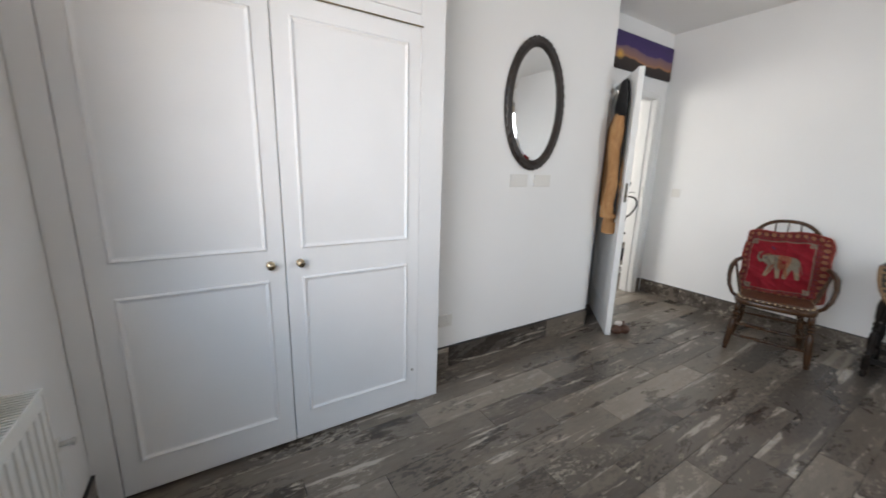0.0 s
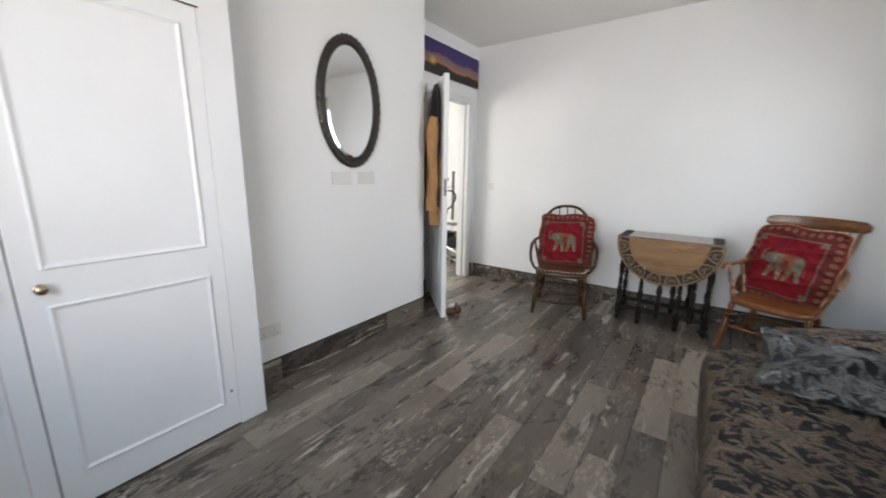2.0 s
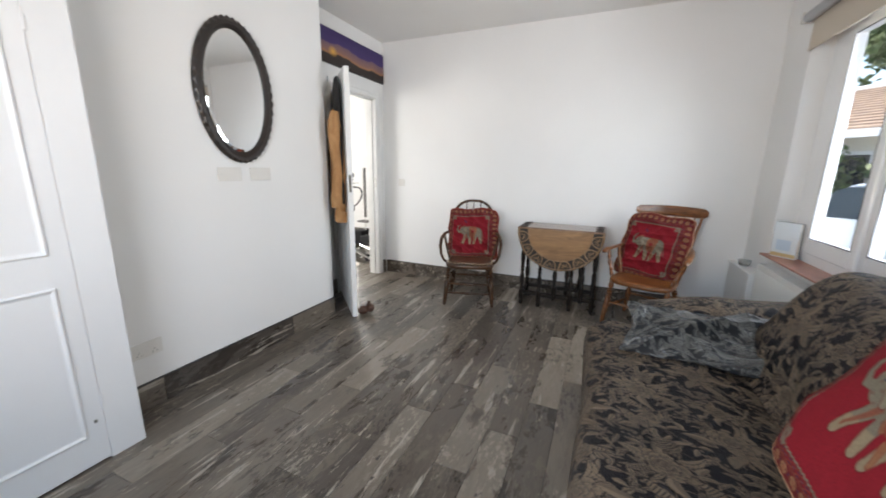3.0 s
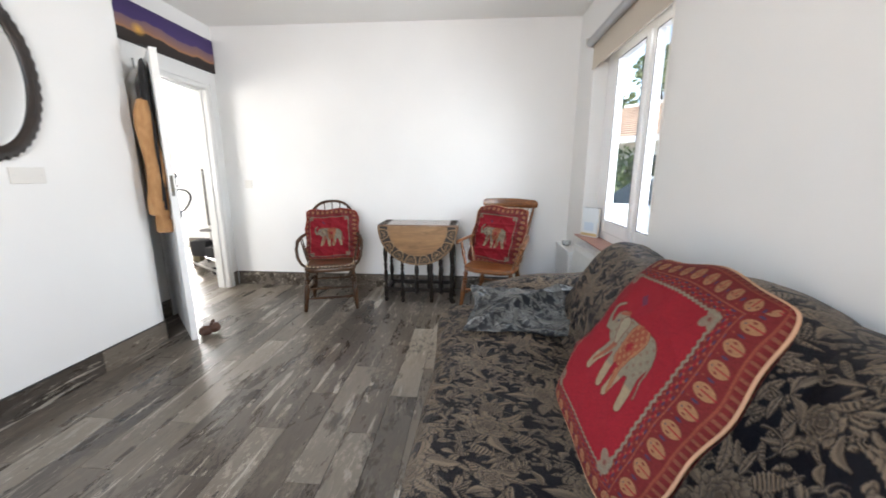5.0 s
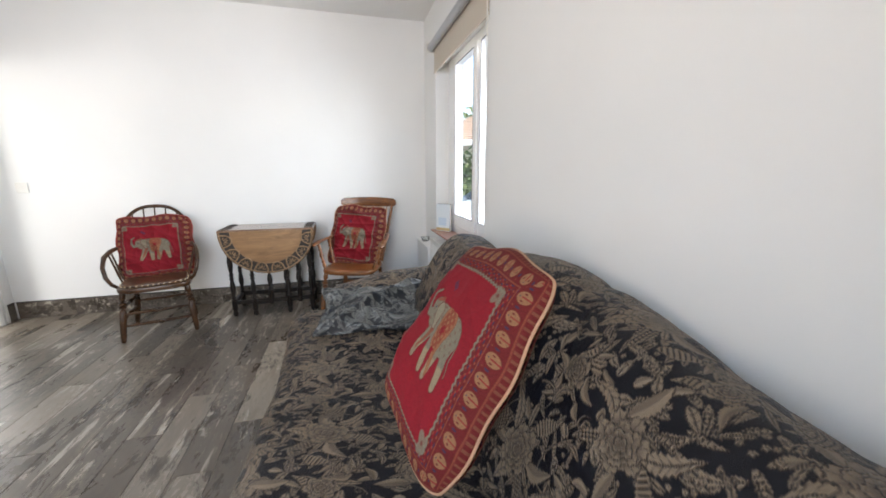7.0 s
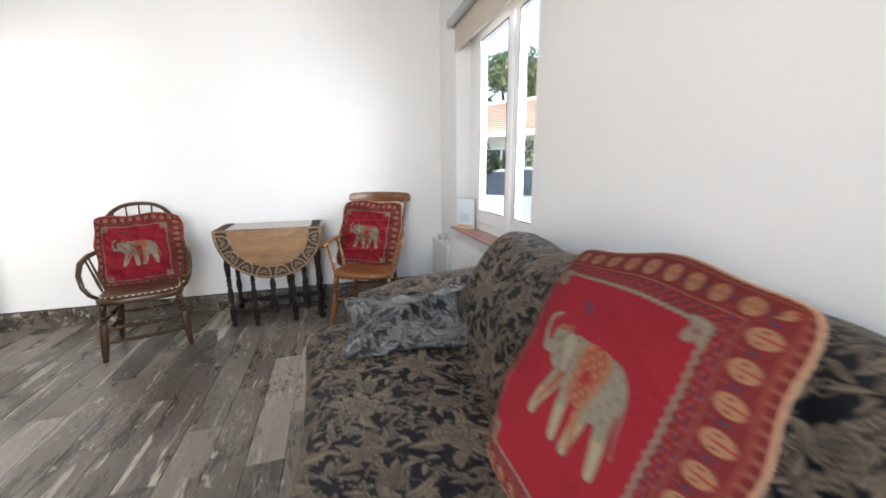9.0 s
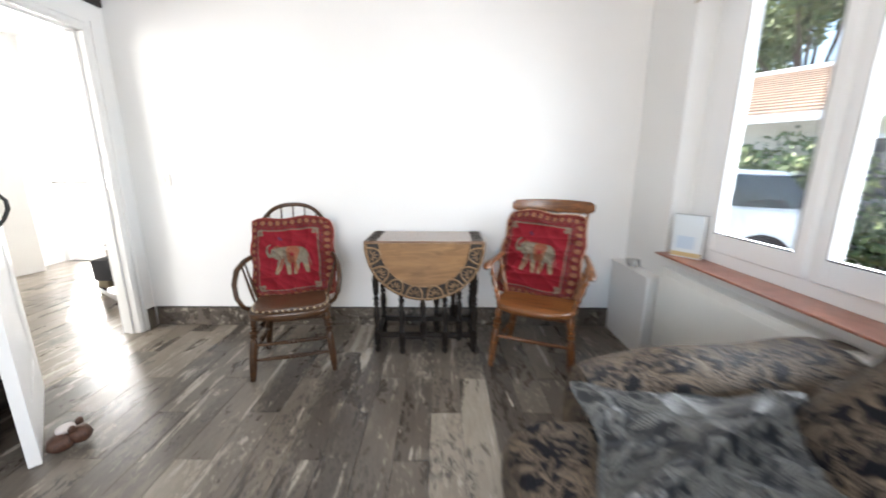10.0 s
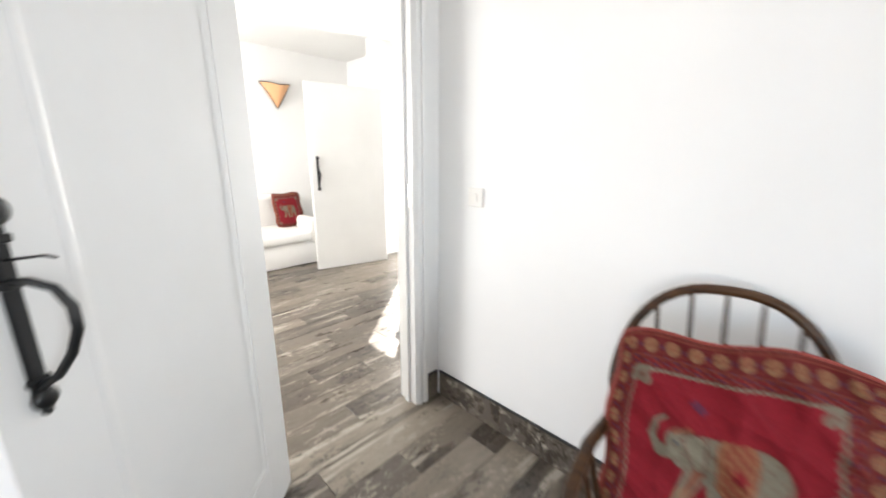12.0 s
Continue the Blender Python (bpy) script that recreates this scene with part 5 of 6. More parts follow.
part("bowl", tube([(0, 0, 0.0), (0, 0, 0.004), (0, 0, 0.03), (0, 0, 0.045), (0, 0, 0.044), (0, 0, 0.03), (0, 0, 0.008)], [0.03, 0.034, 0.042, 0.045, 0.042, 0.038, 0.028], 20), glass_thick, gd, smooth=True)


def radiator(m, length, z0, z1, label):
    """A panel radiator: its back to local y = 0, its face at y = 0.09."""
    r = thing("radiator", label, "radiator")
    r.matrix_basis = m
    part("panel", box(0, length, 0.062, 0.088, z0, z1 - 0.012, 0.006, 2), RAD, r, smooth=True)
    part("rear_panel", box(0, length, 0.018, 0.034, z0, z1 - 0.014, 0.005), RAD, r)
    bm = bmesh.new()
    for i in range(int(length / 0.0333)):
        x = 0.02 + i * 0.0333
        add_box(bm, x, x + 0.018, 0.0875, 0.0915, z0 + 0.03, z1 - 0.04, 0.0018)
    part("ribs", bm, RAD, r)
    part("side_cover", box(-0.003, 0.001, 0.012, 0.09, z0 + 0.01, z1, 0.001), RAD, r)
    part("side_cover", box(length - 0.001, length + 0.003, 0.012, 0.09, z0 + 0.01, z1, 0.001), RAD, r)
    g = part("grille", box(0.001, length - 0.001, 0.0125, 0.016, z1 - 0.005, z1), RAD, r)
    part("grille_edge", box(0.001, length - 0.001, 0.086, 0.0895, z1 - 0.012, z1 + 0.0), RAD, g)
    bm = bmesh.new()
    for i in range(int(length / 0.012)):
        add_box(bm, 0.004 + i * 0.012, 0.009 + i * 0.012, 0.016, 0.086, z1 - 0.006, z1 - 0.001)
    part("louvres", bm, RAD, g)
    for x in (0.12, length - 0.12):
        part("wall_bracket", box(x, x + 0.03, 0.0, 0.018, z0 + 0.05, z1 - 0.05), RAD, r)
    for x in (0.02, length - 0.04):
        part("pipe", tube([(x, 0.05, z0 + 0.005), (x, 0.05, 0.0)], 0.0075, 10), STEEL, r, "bare pipe tail", smooth=True)
    return r


radiator(pose(4.86, SOUTH, 0), 1.37, 0.15, 0.635, "white panel radiator under the terracotta window sill")
radiator(pose(WEST, 4.74, 0, 0, 0, -90), 1.5, 0.15, 0.735, "white ribbed panel radiator under the side window")
vp = thing("pipe_stub", "capped brass pipe stub on the wall beside the ribbed radiator", "pipe", (WEST + 0.001, 5.02, 0.415))
part("cover_plate", tube([(0, 0, 0), (0.004, 0, 0)], 0.022, 16), PLASTIC, vp, "white cover plate", smooth=True)
part("pipe", tube([(0.004, 0, 0), (0.03, 0, 0), (0.032, 0, 0), (0.04, 0, 0)], [0.008, 0.008, 0.012, 0.011], 12), STEEL, vp, "steel pipe end", smooth=True)

# ---- coats on the back of the door, in the leaf's own frame ----
LEAFM = leaf.matrix_basis
SUEDE = wood("tan_suede", (0.30, 0.15, 0.06), (0.45, 0.25, 0.11), 0.9, (25, 25, 8), 0.0)
BLACKCLOTH = mat("black_cloth", (0.012, 0.012, 0.014), 0.9)[0]


def garment(name, label, x0, x1, z0, z1, depth, material, seed, shoulder=0.3):
    """A hanging garment: flattened tube with folds, narrow at its hook."""
    g = thing(name, label, "coat", group="coats on the door")
    g.matrix_basis = LEAFM.copy()
    rs = random.Random(seed)
    f1, f2 = rs.random() * 6, rs.random() * 6
    bm, rings = bmesh.new(), []
    rows_, cols_ = 26, 40
    for i in range(rows_):
        f = i / (rows_ - 1)
        z = z1 + (z0 - z1) * f
        k = min(1.0, shoulder + (1 - shoulder) * (max(f, 0.0) / 0.16) ** 0.6) if f < 0.16 else 1.0 + 0.10 * (f - 0.16)
        ring = []
        for j in range(cols_):
            a = 2 * math.pi * j / cols_
            fold = 1 + 0.10 * math.sin(a * 5 + f1 + f * 2) * min(f * 2, 1) + 0.05 * math.sin(a * 9 + f2)
            x = (x0 + x1) / 2 + (x1 - x0) / 2 * k * math.cos(a) * (0.97 + 0.03 * fold)
            y = -DTH - 0.004 - depth / 2 * (1 + math.sin(a) * fold * min(k, 1))
            ring.append(bm.verts.new((x, min(y, -DTH - 0.003), z + 0.01 * math.sin(a * 3 + f1) * f)))
        rings.append(ring)
    for i in range(rows_ - 1):
        for j in range(cols_):
            bm.faces.new((rings[i][j], rings[i][(j + 1) % cols_], rings[i + 1][(j + 1) % cols_], rings[i + 1][j]))
    bm.faces.new(rings[0]), bm.faces.new(rings[-1][::-1])
    part("body", bm, material, g, smooth=True)
    return g


def sleeve(g, x, y, z0, z1, r, material):
    pts = [(x + 0.01 * math.sin(i * 1.3), y - 0.012 * math.sin(i * 0.9), z1 + (z0 - z1) * i / 9) for i in range(10)]
    rad = [r * 0.7, r, r * 1.04, r * 0.97, r * 1.03, r * 0.95, r * 1.0, r * 0.96, r * 1.0, r * 0.98]
    part("sleeve", tube(pts, rad, 14, 0.62), material, g, smooth=True)
    part("cuff", tube([(x, y, z0 + 0.085), (x + 0.002, y, z0 - 0.004)], [r * 1.05, r * 1.02], 14, 0.66), material, g, smooth=True)


hooks = thing("coat_hook", "small steel hook on the back of the door", "hook")
hooks.matrix_basis = LEAFM.copy()
part("hook", tube([(0.47, -DTH, 1.86), (0.47, -DTH - 0.04, 1.85), (0.47, -DTH - 0.05, 1.88)], 0.005, 8), STEEL, hooks, smooth=True)
gb = garment("black_coat", "black coat hanging on the back of the door", 0.38, 0.73, 0.95, 1.93, 0.05, BLACKCLOTH, 3, 0.5)
gt = garment("suede_coat", "tan suede coat hanging over a black coat", 0.36, 0.68, 1.00, 1.70, 0.085, SUEDE, 5, 0.3)
sleeve(gt, 0.70, -DTH - 0.060, 0.925, 1.66, 0.052, SUEDE)
sleeve(gt, 0.665, -DTH - 0.040, 0.800, 1.60, 0.042, SUEDE)
ph = thing("pale_shirt", "white shirt end showing behind the coats", "shirt")
ph.matrix_basis = LEAFM.copy()
part("cloth", tube([(0.42, -DTH - 0.06, 1.90), (0.42, -DTH - 0.10, 1.80), (0.44, -DTH - 0.10, 1.66), (0.44, -DTH - 0.09, 1.5)], [0.02, 0.03, 0.03, 0.02], 12, 0.5), mat("white_cotton", (0.7, 0.7, 0.68), 0.9)[0], ph, smooth=True)

# ---- doorstop ----
ds = thing("doorstop", "brown leather animal doorstop with a white patch on the floor", "doorstop", (5.550, 5.20, 0))
HIDE = wood("brown_hide", (0.026, 0.011, 0.007), (0.11, 0.046, 0.025), 0.55, (60, 60, 60), 0.0)


def lump(parent, name, c, r, s, material, label=""):
    bm = bmesh.new()
    bmesh.ops.create_icosphere(bm, subdivisions=3, radius=r)
    for v in bm.verts:
        v.co *= 1 + 0.10 * noise.noise(v.co * 40)
    bmesh.ops.transform(bm, matrix=Matrix.Translation(c) @ Matrix.Diagonal((*s, 1)), verts=bm.verts[:])
    for v in bm.verts:
        v.co.z = max(v.co.z, 0.001)
    return part(name, bm, material, parent, label, smooth=True)


lump(ds, "body", (0, 0, 0.034), 0.054, (1.05, 0.85, 0.72), HIDE)
lump(ds, "head", (0.035, -0.045, 0.045), 0.040, (1, 1, 0.95), HIDE)
lump(ds, "ear", (0.075, -0.005, 0.075), 0.018, (1, 0.5, 1), HIDE)
lump(ds, "ear", (0.005, -0.045, 0.088), 0.016, (1, 0.5, 1), HIDE)
lump(ds, "patch", (0.022, 0.0, 0.078), 0.036, (1.0, 0.8, 0.55), mat("white_wool", (0.6, 0.55, 0.52), 0.95)[0], "white wool patch")

# ---- the hall beyond the door ----
hd = thing("hall_door", "open white door with black iron handle in the hall", "door", (8.245, 8.150, 0.006), 167.0)
part("leaf", box(0, 0.85, -0.02, 0.02, 0, 2.0, 0.002), TRIM, hd)
hp = part("pull_handle", turned((0.775, 0.028, 0.92), (0.775, 0.028, 1.23), [(0, 0.012), (0.5, 0.013), (1, 0.012)], 8), IRON, hd, "black iron pull handle")
part("grip", tube([(0.775, 0.03, 1.12), (0.77, 0.07, 1.10), (0.765, 0.08, 1.06), (0.77, 0.06, 1.0), (0.775, 0.03, 0.97)], 0.008, 8), IRON, hp, smooth=True)
for z in (0.91, 1.24):
    bm = bmesh.new()
    bmesh.ops.create_icosphere(bm, subdivisions=2, radius=0.02)
    bmesh.ops.translate(bm, verts=bm.verts[:], vec=(0.775, 0.028, z))
    part("finial", bm, IRON, hp, smooth=True)
gdoor = thing("glazed_door", "white framed glazed door with a long grey bar across it", "door", (8.735, GY0, 0.004))
DW = GY1 - GY0
for y0_, y1_, z0_, z1_ in ((0.004, 0.05, 0, 2.14), (DW - 0.05, DW - 0.004, 0, 2.14), (0.05, DW - 0.05, 0, 0.07), (0.05, DW - 0.05, 2.08, 2.14)):
    part("door_rail", box(-0.02, 0.02, y0_, y1_, z0_, z1_, 0.003), UPVC, gdoor)
gp = part("pane", box(-0.003, 0.003, 0.052, DW - 0.052, 0.072, 2.078), GLASS, gdoor, "clear glass pane")
gp.visible_shadow = False
part("pull_bar", box(-0.055, -0.035, 0.03, DW - 0.03, 0.965, 0.99, 0.004), DULL_STEEL, gdoor, "long grey pull bar")
for y in (0.06, DW - 0.08):
    part("bar_mount", box(-0.038, -0.019, y, y + 0.02, 0.968, 0.987, 0.002), DULL_STEEL, gdoor)
ac = thing("upholstered_armchair", "white upholstered armchair with loose cover in the far room", "armchair", (7.16, 9.0, 0), 2)
COVER = plaster("white_loose_cover", (0.74, 0.72, 0.69), 0.95)
part("skirt", box(-0.42, 0.42, -0.36, 0.36, 0.004, 0.27, 0.02, 2), COVER, ac, smooth=True)
part("seat_cushion", box(-0.34, 0.34, -0.40, 0.25, 0.272, 0.42, 0.05, 4), COVER, ac, smooth=True)
part("backrest", box(-0.40, 0.40, 0.20, 0.40, 0.272, 0.80, 0.06, 4), COVER, ac, smooth=True)
for s in (-1, 1):
    part("armrest", box(min(s * 0.32, s * 0.46), max(s * 0.32, s * 0.46), -0.38, 0.30, 0.24, 0.55, 0.055, 4), COVER, ac, smooth=True)
part("hem_piping", tube([(-0.42, -0.362, 0.27), (0.42, -0.362, 0.27)], 0.006, 6), COVER, ac)
cushion("cushion", "red and gold elephant cushion on the white armchair", 0.36, 0.42, 0.10, ac.matrix_basis @ pose(0.26, 0.02, 0.62, 76, 0, 4), elephant_cloth, TAPESTRY, None, n=90, pinch=0.0, seed=9, group="elephant cushions")
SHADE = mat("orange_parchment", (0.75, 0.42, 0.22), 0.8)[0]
wl = thing("wall_lamp", "small orange cone wall lamp with dark metal rim", "wall lamp", (7.63, HY1, 2.13))
bm = bmesh.new()
tip = bm.verts.new((0.0, -0.03, -0.27))
rim = [bm.verts.new((0.185 * math.cos(math.pi + math.pi * i / 12), 0.16 * math.sin(math.pi + math.pi * i / 12) - 0.004, 0.03 * abs(math.cos(math.pi * i / 12)) )) for i in range(13)]
for i in range(12):
    bm.faces.new((rim[i], rim[i + 1], tip))
part("shade", bm, SHADE, wl)
part("rim", tube([v for v in [(0.187 * math.cos(math.pi + math.pi * i / 12), 0.162 * math.sin(math.pi + math.pi * i / 12) - 0.004, 0.03 * abs(math.cos(math.pi * i / 12)) + 0.002) for i in range(13)]], 0.006, 6), IRON, wl)
for s in (-1, 1):
    part("wire_edge", tube([(s * 0.187, -0.006, 0.03), (s * 0.09, -0.06, -0.12), (0, -0.032, -0.275)], 0.005, 6), IRON, wl)
part("wall_mount", box(-0.03, 0.03, -0.02, 0.0, -0.12, -0.04, 0.004), IRON, wl)

tr = thing("fold_up_trolley", "black and chrome folding trolley leaning in the hall", "trolley", (7.46, 6.60, 0), 0)
GREYTUBE = mat("grey_tube", (0.13, 0.125, 0.12), 0.5)[0]
part("upright", tube([(0.0, -0.09, 0.55), (0.0, -0.09, 1.25)], 0.020, 10), GREYTUBE, tr, "grey upright pole", smooth=True)
part("post", tube([(0.0, -0.085, 0.36), (0.0, -0.09, 0.56)], 0.010, 8), STEEL, tr, smooth=True)
part("shelf", box(-0.07, 0.08, -0.17, 0.01, 0.475, 0.50, 0.006), GREYTUBE, tr)
part("motor_box", box(-0.10, 0.10, -0.08, 0.14, 0.16, 0.36, 0.02, 2), BLACKCLOTH, tr, "black box", smooth=True)
part("motor_box", box(-0.12, 0.06, -0.28, -0.06, 0.15, 0.29, 0.025, 2), BLACKCLOTH, tr, "black box", smooth=True)
TAN = mat("olive_canvas", (0.13, 0.11, 0.07), 0.9)[0]
part("canvas_strap", box(0.02, 0.14, 0.12, 0.24, 0.05, 0.22, 0.03, 2), TAN, tr, "olive canvas bundle", smooth=True)
for x in (-0.20, 0.06):
    part("rail", tube([(x + 0.26, 0.30, 0.055), (x - 0.20, -0.42, 0.055)], 0.014, 8), STEEL, tr, "chrome rail", smooth=True)
part("cross_bar", tube([(-0.38, -0.40, 0.06), (-0.12, -0.42, 0.06)], 0.012, 8), STEEL, tr, smooth=True)
for x, y in ((-0.33, -0.33), (-0.06, -0.33), (0.05, 0.22), (0.30, 0.22)):
    part("wheel", tube([(x - 0.012, y, 0.045), (x + 0.018, y - 0.012, 0.045)], 0.044, 16), BLACKCLOTH, tr, smooth=True)

# ---- outside the south window ----
GZ = -0.30
m_, n, l, b = mat("pale_paving", (0.42, 0.40, 0.37), 0.9)
t = node(n, "TexNoise", Scale=0.8, Detail=6.0)
l.new(coords(n, l), t.inputs["Vector"])
l.new(ramp(n, l, t.outputs["Fac"], [(0.35, (0.53, 0.52, 0.50)), (0.65, (0.65, 0.64, 0.62))]), b.inputs["Base Color"])
bm = bmesh.new()
S_ = 600
bm.faces.new([bm.verts.new(v) for v in ((-S_, -S_, GZ), (S_, -S_, GZ), (S_, S_, GZ), (-S_, S_, GZ))])
part("ground", bm, m_, None, "pale paved ground outside", kind="structure")
RENDERW = plaster("cream_render", (0.78, 0.75, 0.68), 0.9)
m_, n, l, b = mat("brown_roof_tiles", (0.24, 0.12, 0.07), 0.8)
t = node(n, "TexNoise", Scale=5.0, Detail=5.0)
l.new(coords(n, l), t.inputs["Vector"])
l.new(ramp(n, l, t.outputs["Fac"], [(0.3, (0.24, 0.17, 0.13)), (0.7, (0.42, 0.30, 0.21))]), b.inputs["Base Color"])
ROOF = m_
nb = thing("neighbouring_bungalow", "cream bungalow with brown tiled roof across the yard", "house", (12.2, -5.2, GZ), 38)
part("wall", box(-5, 5, -3, 3, 0, 2.45), RENDERW, nb)
for s in (-1, 1):
    bm = bmesh.new()
    for i in range(16):
        f0, f1 = i / 16, (i + 1) / 16
        ya, yb = s * 3.5 * (1 - f0), s * 3.5 * (1 - f1)
        za, zb = 2.35 + 1.25 * f0, 2.35 + 1.25 * f1
        vs = [bm.verts.new(p) for p in ((-5.4, ya, za + 0.05), (5.4, ya, za + 0.05), (5.4, yb, zb + 0.02), (-5.4, yb, zb + 0.02))]
        lo = [bm.verts.new(p) for p in ((-5.4, ya, za), (5.4, ya, za))]
        bm.faces.new(vs), bm.faces.new((lo[0], lo[1], vs[1], vs[0]))
    part("roof", bm, ROOF, nb, "brown tiled roof slope")
    bm = bmesh.new()
    bm.faces.new([bm.verts.new(p) for p in ((s * 5.0, -3, 2.45), (s * 5.0, 3, 2.45), (s * 5.0, 0, 3.5))])
    part("gable", bm, RENDERW, nb)
    part("fascia", box(-5.4, 5.4, min(s * 3.5, s * 3.53), max(s * 3.5, s * 3.53), 2.22, 2.36), UPVC, nb, "white fascia board")
part("ridge", tube([(-5.4, 0, 3.64), (5.4, 0, 3.64)], 0.07, 8), UPVC, nb, "white ridge capping")
for x in (-3.4, -0.9, 2.2):
    w_ = part("window", box(x, x + 1.2, 3.0, 3.03, 0.95, 2.0), UPVC, nb)
    part("pane", box(x + 0.07, x + 0.57, 3.028, 3.034, 1.02, 1.93), mat("dark_pane", (0.03, 0.04, 0.05), 0.05)[0], w_)
    part("pane", box(x + 0.63, x + 1.13, 3.028, 3.034, 1.02, 1.93), mat("dark_pane", (0.03, 0.04, 0.05), 0.05)[0], w_)


def leafy(name, material, centres, leaf_size, seed, parent, kind="stuff"):
    rs = np.random.RandomState(seed)
    V, F = [], []
    for c, r, count in centres:
        d = rs.normal(size=(count, 3))
        d /= np.linalg.norm(d, axis=1)[:, None]
        rad = r * rs.rand(count) ** 0.35
        for p, rr in zip(d, rad):
            q = np.array(c) + p * rr * np.array((1, 1, 0.85))
            a, b_ = rs.normal(size=3), rs.normal(size=3)
            a *= leaf_size / np.linalg.norm(a)
            b_ -= a * (a @ b_) / (a @ a)
            b_ *= leaf_size * 0.5 / np.linalg.norm(b_)
            i = len(V)
            V += [tuple(q - a), tuple(q + b_), tuple(q + a), tuple(q - b_)]
            F.append((i, i + 1, i + 2, i + 3))
    me = bpy.data.meshes.new(name)
    me.from_pydata(V, [], F)
    me.materials.append(material)
    ob = new(name, me)
    ob.parent = parent
    return ob


m_, n, l, b = mat("foliage", (0.06, 0.10, 0.03), 0.6)
g_ = n.new("ShaderNodeNewGeometry")
l.new(ramp(n, l, g_.outputs["Random Per Island"], [(0.0, (0.05, 0.08, 0.03)), (0.6, (0.10, 0.15, 0.05)), (1.0, (0.17, 0.21, 0.08))]), b.inputs["Base Color"])
FOLIAGE = m_
BARK = wood("bark", (0.04, 0.03, 0.02), (0.12, 0.09, 0.07), 0.9, (20, 20, 4), 0.0)
for k, (x, y, h, s) in enumerate(((11.4, -9.6, 6.4, 21), (16.0, -7.4, 7.0, 22), (18.0, -3.9, 6.6, 23), (7.4, -10.5, 6.8, 24), (20.5, -9.0, 7.6, 25))):
    t_ = thing("garden_tree", "leafy green garden tree behind the bungalow", "tree", (x, y, GZ), group="garden trees")
    part("trunk", tube([(0, 0, 0), (0.1, 0.05, h * 0.3), (0.0, 0.2, h * 0.62)], [0.22, 0.17, 0.08], 10), BARK, t_, smooth=True)
    rr = random.Random(s)
    cs = []
    for i in range(11):
        a, rad = rr.random() * 6.3, 0.5 + rr.random() * 1.5
        c = (rad * math.cos(a), rad * math.sin(a), h * (0.45 + 0.5 * rr.random()))
        cs.append((c, 0.7 + 0.5 * rr.random(), 420))
        part("limb", tube([(0.05, 0.1, h * 0.35), tuple(v * 0.6 + w * 0.4 for v, w in zip(c, (0, 0, h * 0.4))), c], [0.07, 0.05, 0.02], 6), BARK, t_)
    leafy("crown", FOLIAGE, cs, 0.13, s, t_)
for k in range(6):
    sb = thing("garden_shrub", "dark blue-green bushy shrub against the bungalow wall", "shrub", (7.95 + 1.10 * k, -3.98 + 0.86 * k, GZ), group="garden shrubs")
    rr = random.Random(60 + k)
    part("stem", tube([(0, 0, 0), (0.05, 0.03, 0.9)], [0.05, 0.03], 6), BARK, sb)
    leafy("leaves", FOLIAGE, [((rr.uniform(-0.7, 0.7), rr.uniform(-0.35, 0.35), 0.45 + 0.24 * j), 0.62, 300) for j in range(6)], 0.08, 70 + k, sb)
hg = thing("hedge", "dark clipped hedge along the yard", "hedge", (0, 0, 0))
leafy("leaves", FOLIAGE, [((7.4 + 0.42 * i, -2.5 + 0.12 * i + 0.1 * math.sin(i), GZ + 0.55), 0.55, 340) for i in range(14)], 0.07, 31, hg)
for i in range(5):
    part("stem", tube([(7.6 + 1.2 * i, -2.4 + 0.33 * i, GZ), (7.6 + 1.2 * i, -2.4 + 0.33 * i, GZ + 0.6)], 0.03, 6), BARK, hg)

car = thing("parked_car", "pale silver blue hatchback parked in the yard", "car", (10.45, -0.55, GZ), 38)
PAINT = mat("silver_blue_paint", (0.42, 0.48, 0.54), 0.25, 0.3, Coat_Weight=0.8)[0]
CARGLASS = mat("dark_car_glass", (0.02, 0.03, 0.035), 0.05)[0]


def side_loft(outline, w0, w1, bevel):
    """A body from its side outline in x, z, widened in y; the top is narrower than the foot."""
    bm = bmesh.new()
    zs = [z for _, z in outline]
    lo, hi = min(zs), max(zs)
    rows_ = []
    for s in (-1, 1):
        rows_.append([bm.verts.new((x, s * (w0 + (w1 - w0) * (z - lo) / (hi - lo)), z)) for x, z in outline])
    k = len(outline)
    for i in range(k):
        bm.faces.new((rows_[0][i], rows_[0][(i + 1) % k], rows_[1][(i + 1) % k], rows_[1][i]))
    bm.faces.new(rows_[0]), bm.faces.new(rows_[1][::-1])
    bmesh.ops.bevel(bm, geom=bm.edges[:], offset=bevel, segments=2, affect="EDGES")
    return bm


part("body", side_loft([(-1.95, 0.28), (1.95, 0.28), (2.0, 0.55), (1.85, 0.80), (0.95, 0.93), (-1.75, 0.98), (-1.98, 0.75)], 0.85, 0.80, 0.05), PAINT, car, smooth=True)
part("cabin", side_loft([(-1.72, 0.95), (0.98, 0.91), (0.35, 1.38), (-0.4, 1.46), (-1.35, 1.38)], 0.78, 0.60, 0.03), CARGLASS, car, "dark glazed cabin", smooth=True)
part("roof", side_loft([(-1.38, 1.38), (0.33, 1.385), (0.25, 1.43), (-0.4, 1.48), (-1.25, 1.44)], 0.62, 0.58, 0.02), PAINT, car, smooth=True)
for x in (-1.25, 1.25):
    for s in (-1, 1):
        w_ = part("wheel", tube([(x, s * 0.70, 0.31), (x, s * 0.87, 0.31)], 0.31, 24), BLACKCLOTH, car, "black tyre", smooth=True)
        part("rim", tube([(x, s * 0.865, 0.31), (x, s * 0.885, 0.31)], 0.19, 18), STEEL, w_)
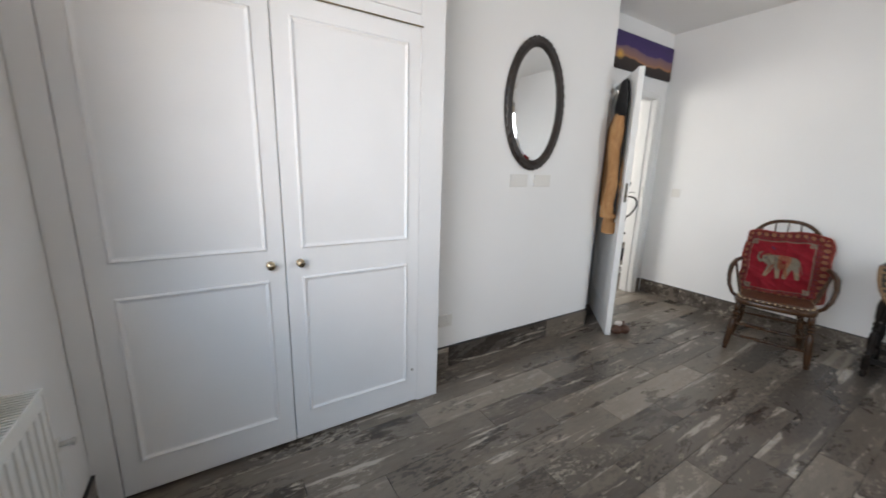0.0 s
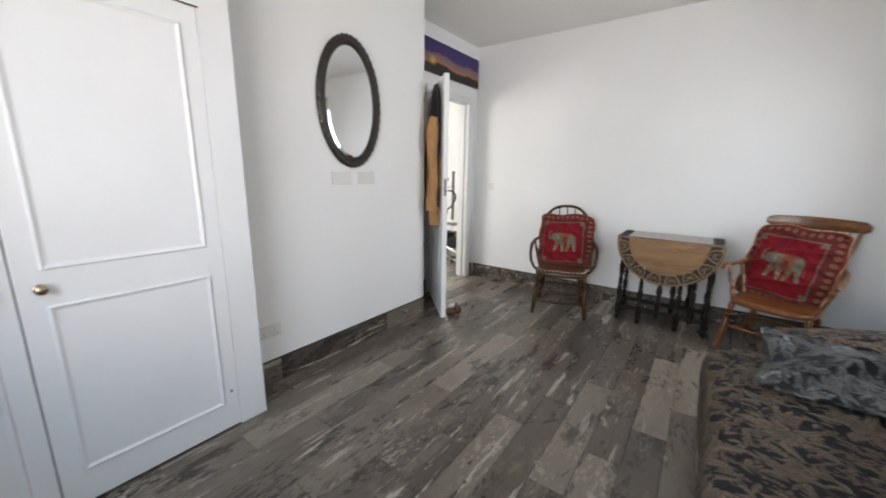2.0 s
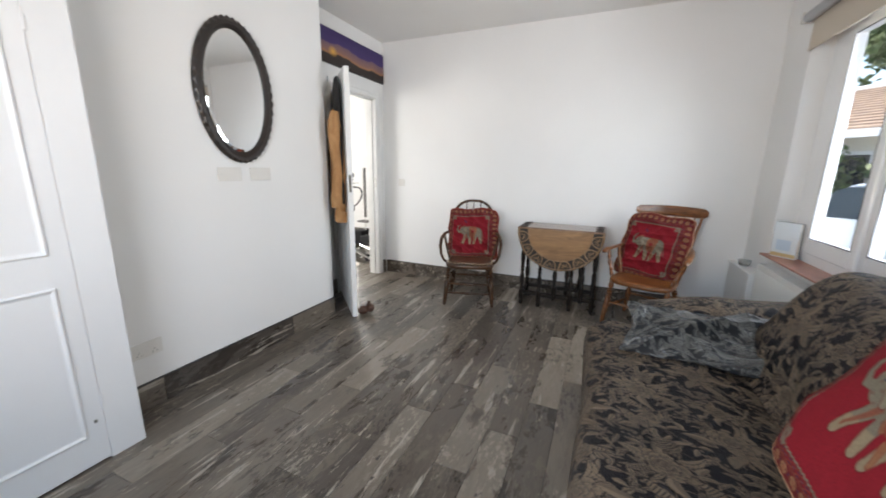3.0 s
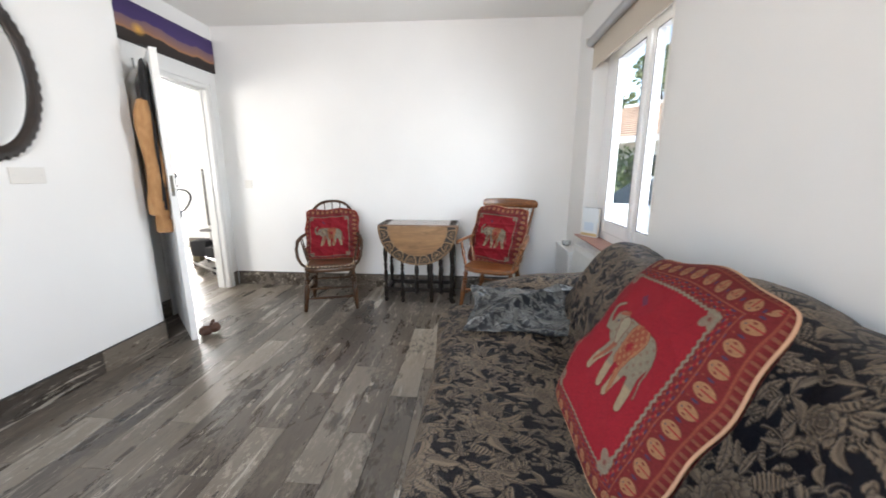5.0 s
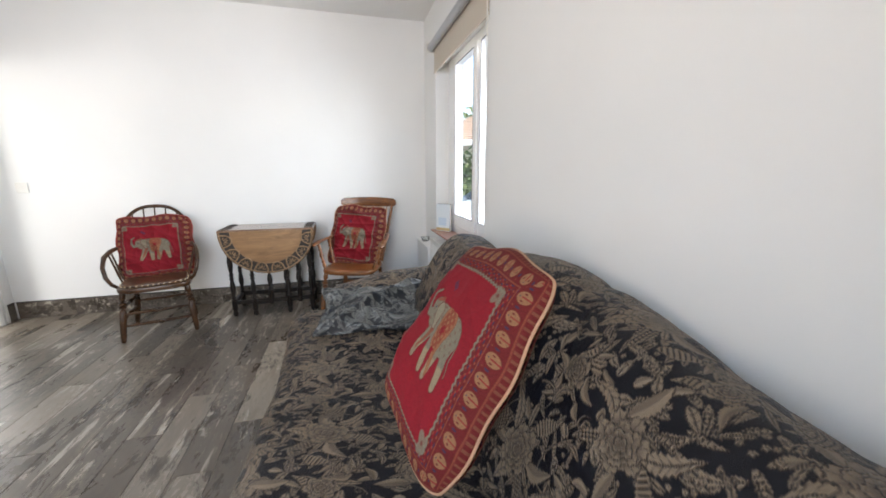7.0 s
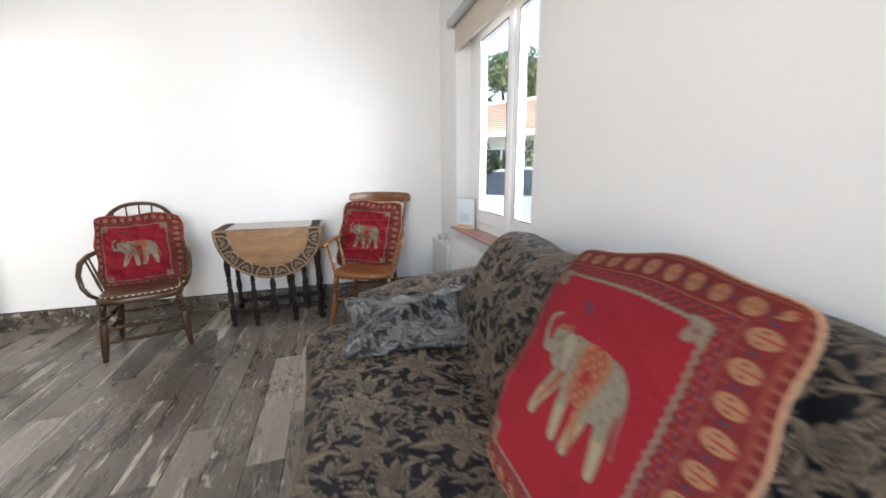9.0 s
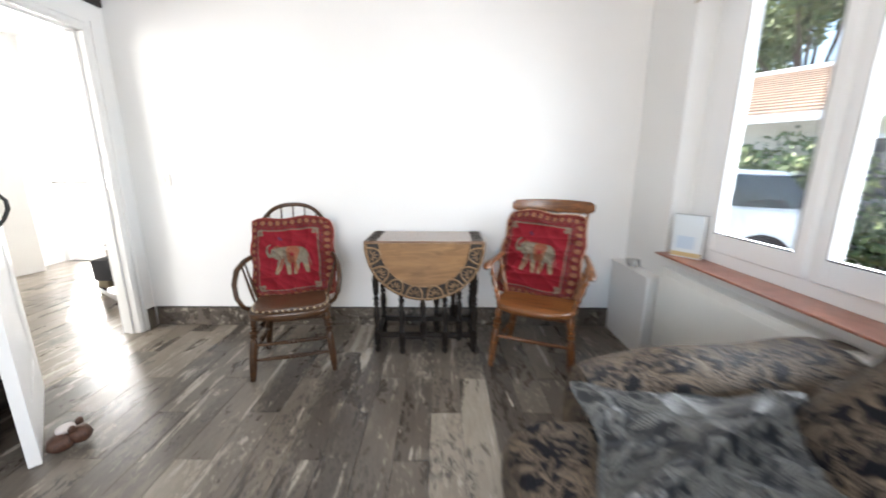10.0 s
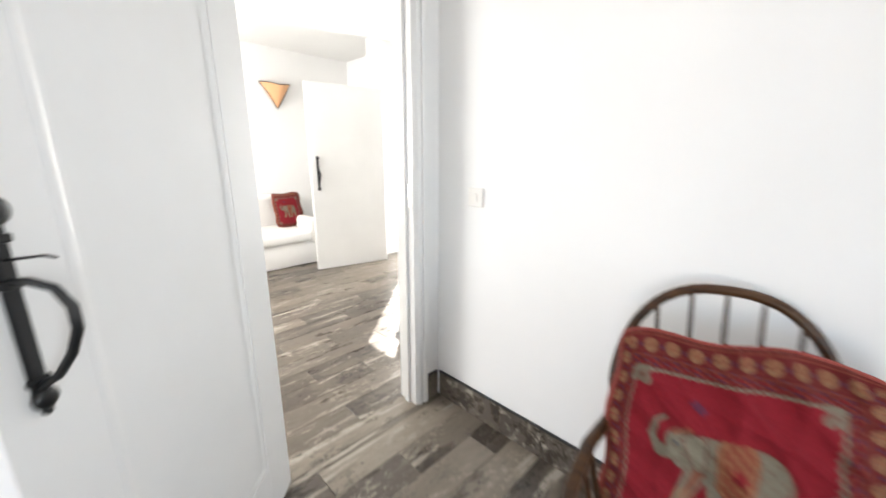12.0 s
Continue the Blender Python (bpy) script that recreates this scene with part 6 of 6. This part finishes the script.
for s in (-1, 1):
    part("headlight", box(1.86, 1.97, min(s * 0.5, s * 0.76), max(s * 0.5, s * 0.76), 0.58, 0.70, 0.02), PLASTIC, car)
    part("wing_mirror", box(0.72, 0.86, min(s * 0.82, s * 0.98), max(s * 0.82, s * 0.98), 0.90, 1.02, 0.02), PAINT, car)

# ---- wood-look tiles of the floor and skirting ----
floor_ob = bpy.data.objects["floor"]
TW, TLN, GAP, TH = 0.15, 0.90, 0.0016, 0.006
SHARED = {}


def tile_mesh(w, d):
    key = (round(w, 3), round(d, 3))
    if key not in SHARED:
        bm = bmesh.new()
        b, hw, hd = 0.0012, w / 2, d / 2
        low = [bm.verts.new((x, y, -TH)) for x, y in ((-hw, -hd), (hw, -hd), (hw, hd), (-hw, hd))]
        mid = [bm.verts.new((x, y, -b)) for x, y in ((-hw, -hd), (hw, -hd), (hw, hd), (-hw, hd))]
        top = [bm.verts.new((x, y, 0)) for x, y in ((-hw + b, -hd + b), (hw - b, -hd + b), (hw - b, hd - b), (-hw + b, hd - b))]
        for r, s in ((low, mid), (mid, top)):
            for i in range(4):
                bm.faces.new((r[i], r[(i + 1) % 4], s[(i + 1) % 4], s[i]))
        bm.faces.new(top)
        me = bpy.data.meshes.new("tile")
        bm.to_mesh(me)
        bm.free()
        me.materials.append(TILE)
        SHARED[key] = me
    return SHARED[key]


def lay_tiles(x0, x1, y0, y1):
    k0 = math.floor((y0 - 4.379) / TW)
    for k in range(k0, k0 + int((y1 - y0) / TW) + 3):
        ya, yb = max(4.379 + TW * k, y0), min(4.379 + TW * (k + 1), y1)
        if yb - ya < 0.01:
            continue
        xa = 5.79 + 0.3 * ((k * 2) % 3) - TLN * 6
        while xa < x1:
            a, b = max(xa, x0), min(xa + TLN, x1)
            if b - a > 0.01:
                ob = new("tile", tile_mesh(b - a - GAP, yb - ya - GAP))
                ob.location = ((a + b) / 2, (ya + yb) / 2, 0)
                ob.parent = floor_ob
            xa += TLN


lay_tiles(WEST, EAST, SOUTH, NORTH_B)
lay_tiles(HX0, HX1, NORTH_B, HY1)
SK = 0.14
base = part("baseboard", box(WEST, EAST, SOUTH, SOUTH + 0.004, 0, SK - 0.004), GROUT, None, "skirting of weathered plank tiles with black trim", kind="structure")


def skirt(p, q, n_dir, first=0.9):
    """Skirting tiles from p to q along a wall whose face looks to n_dir."""
    p, q, nd = Vector((*p, 0)), Vector((*q, 0)), Vector((*n_dir, 0))
    L, t = (q - p).length, (q - p).normalized()
    s, step = 0.0, first
    while s < L - 0.01:
        e = min(s + step, L)
        me = tile_mesh(e - s - GAP, SK)
        ob = new("tile", me)
        mid = p + t * (s + e) / 2 + nd * 0.011 + Vector((0, 0, SK / 2 + 0.0005))
        ob.matrix_basis = Matrix.Translation(mid) @ Matrix((t, Vector((0, 0, 1)), t.cross(Vector((0, 0, 1))))).transposed().to_4x4()
        if t.cross(Vector((0, 0, 1))).dot(nd) < 0:
            ob.matrix_basis = Matrix.Translation(mid) @ Matrix((-t, Vector((0, 0, 1)), (-t).cross(Vector((0, 0, 1))))).transposed().to_4x4()
        ob.parent = base
        s, step = e, 0.9
    a, b = p + nd * 0.001, q + nd * 0.013
    xs_, ys_ = sorted((a.x, b.x)), sorted((a.y, b.y))
    part("trim", box(xs_[0], xs_[1], ys_[0], ys_[1], SK + 0.001, SK + 0.0065), BLACK_TRIM, base, "thin black skirting trim")


skirt((EAST, NORTH_B - 0.02), (EAST, SOUTH + 0.0), (-1, 0), 0.40)
skirt((STEP_X + 0.0, NORTH_A), (WARD_X1 + 0.001, NORTH_A), (0, -1), 0.47)
skirt((STEP_X, NORTH_B), (STEP_X, NORTH_A - 0.012), (1, 0))
skirt((DOOR_X0 - 0.07, NORTH_B), (STEP_X + 0.013, NORTH_B), (0, -1))
skirt((DOOR_X1 + 0.07, NORTH_B), (EAST - 0.013, NORTH_B), (0, -1))
skirt((WEST, SOUTH), (WEST, WARD_Y), (1, 0))
skirt((EAST, SOUTH), (WEST, SOUTH), (0, 1))
skirt((HX1, HY0), (HX1, GY0), (-1, 0))
skirt((HX0, HY1), (HX1, HY1), (0, -1))
skirt((EAST + 0.2, HY0), (HX1, HY0), (0, 1))
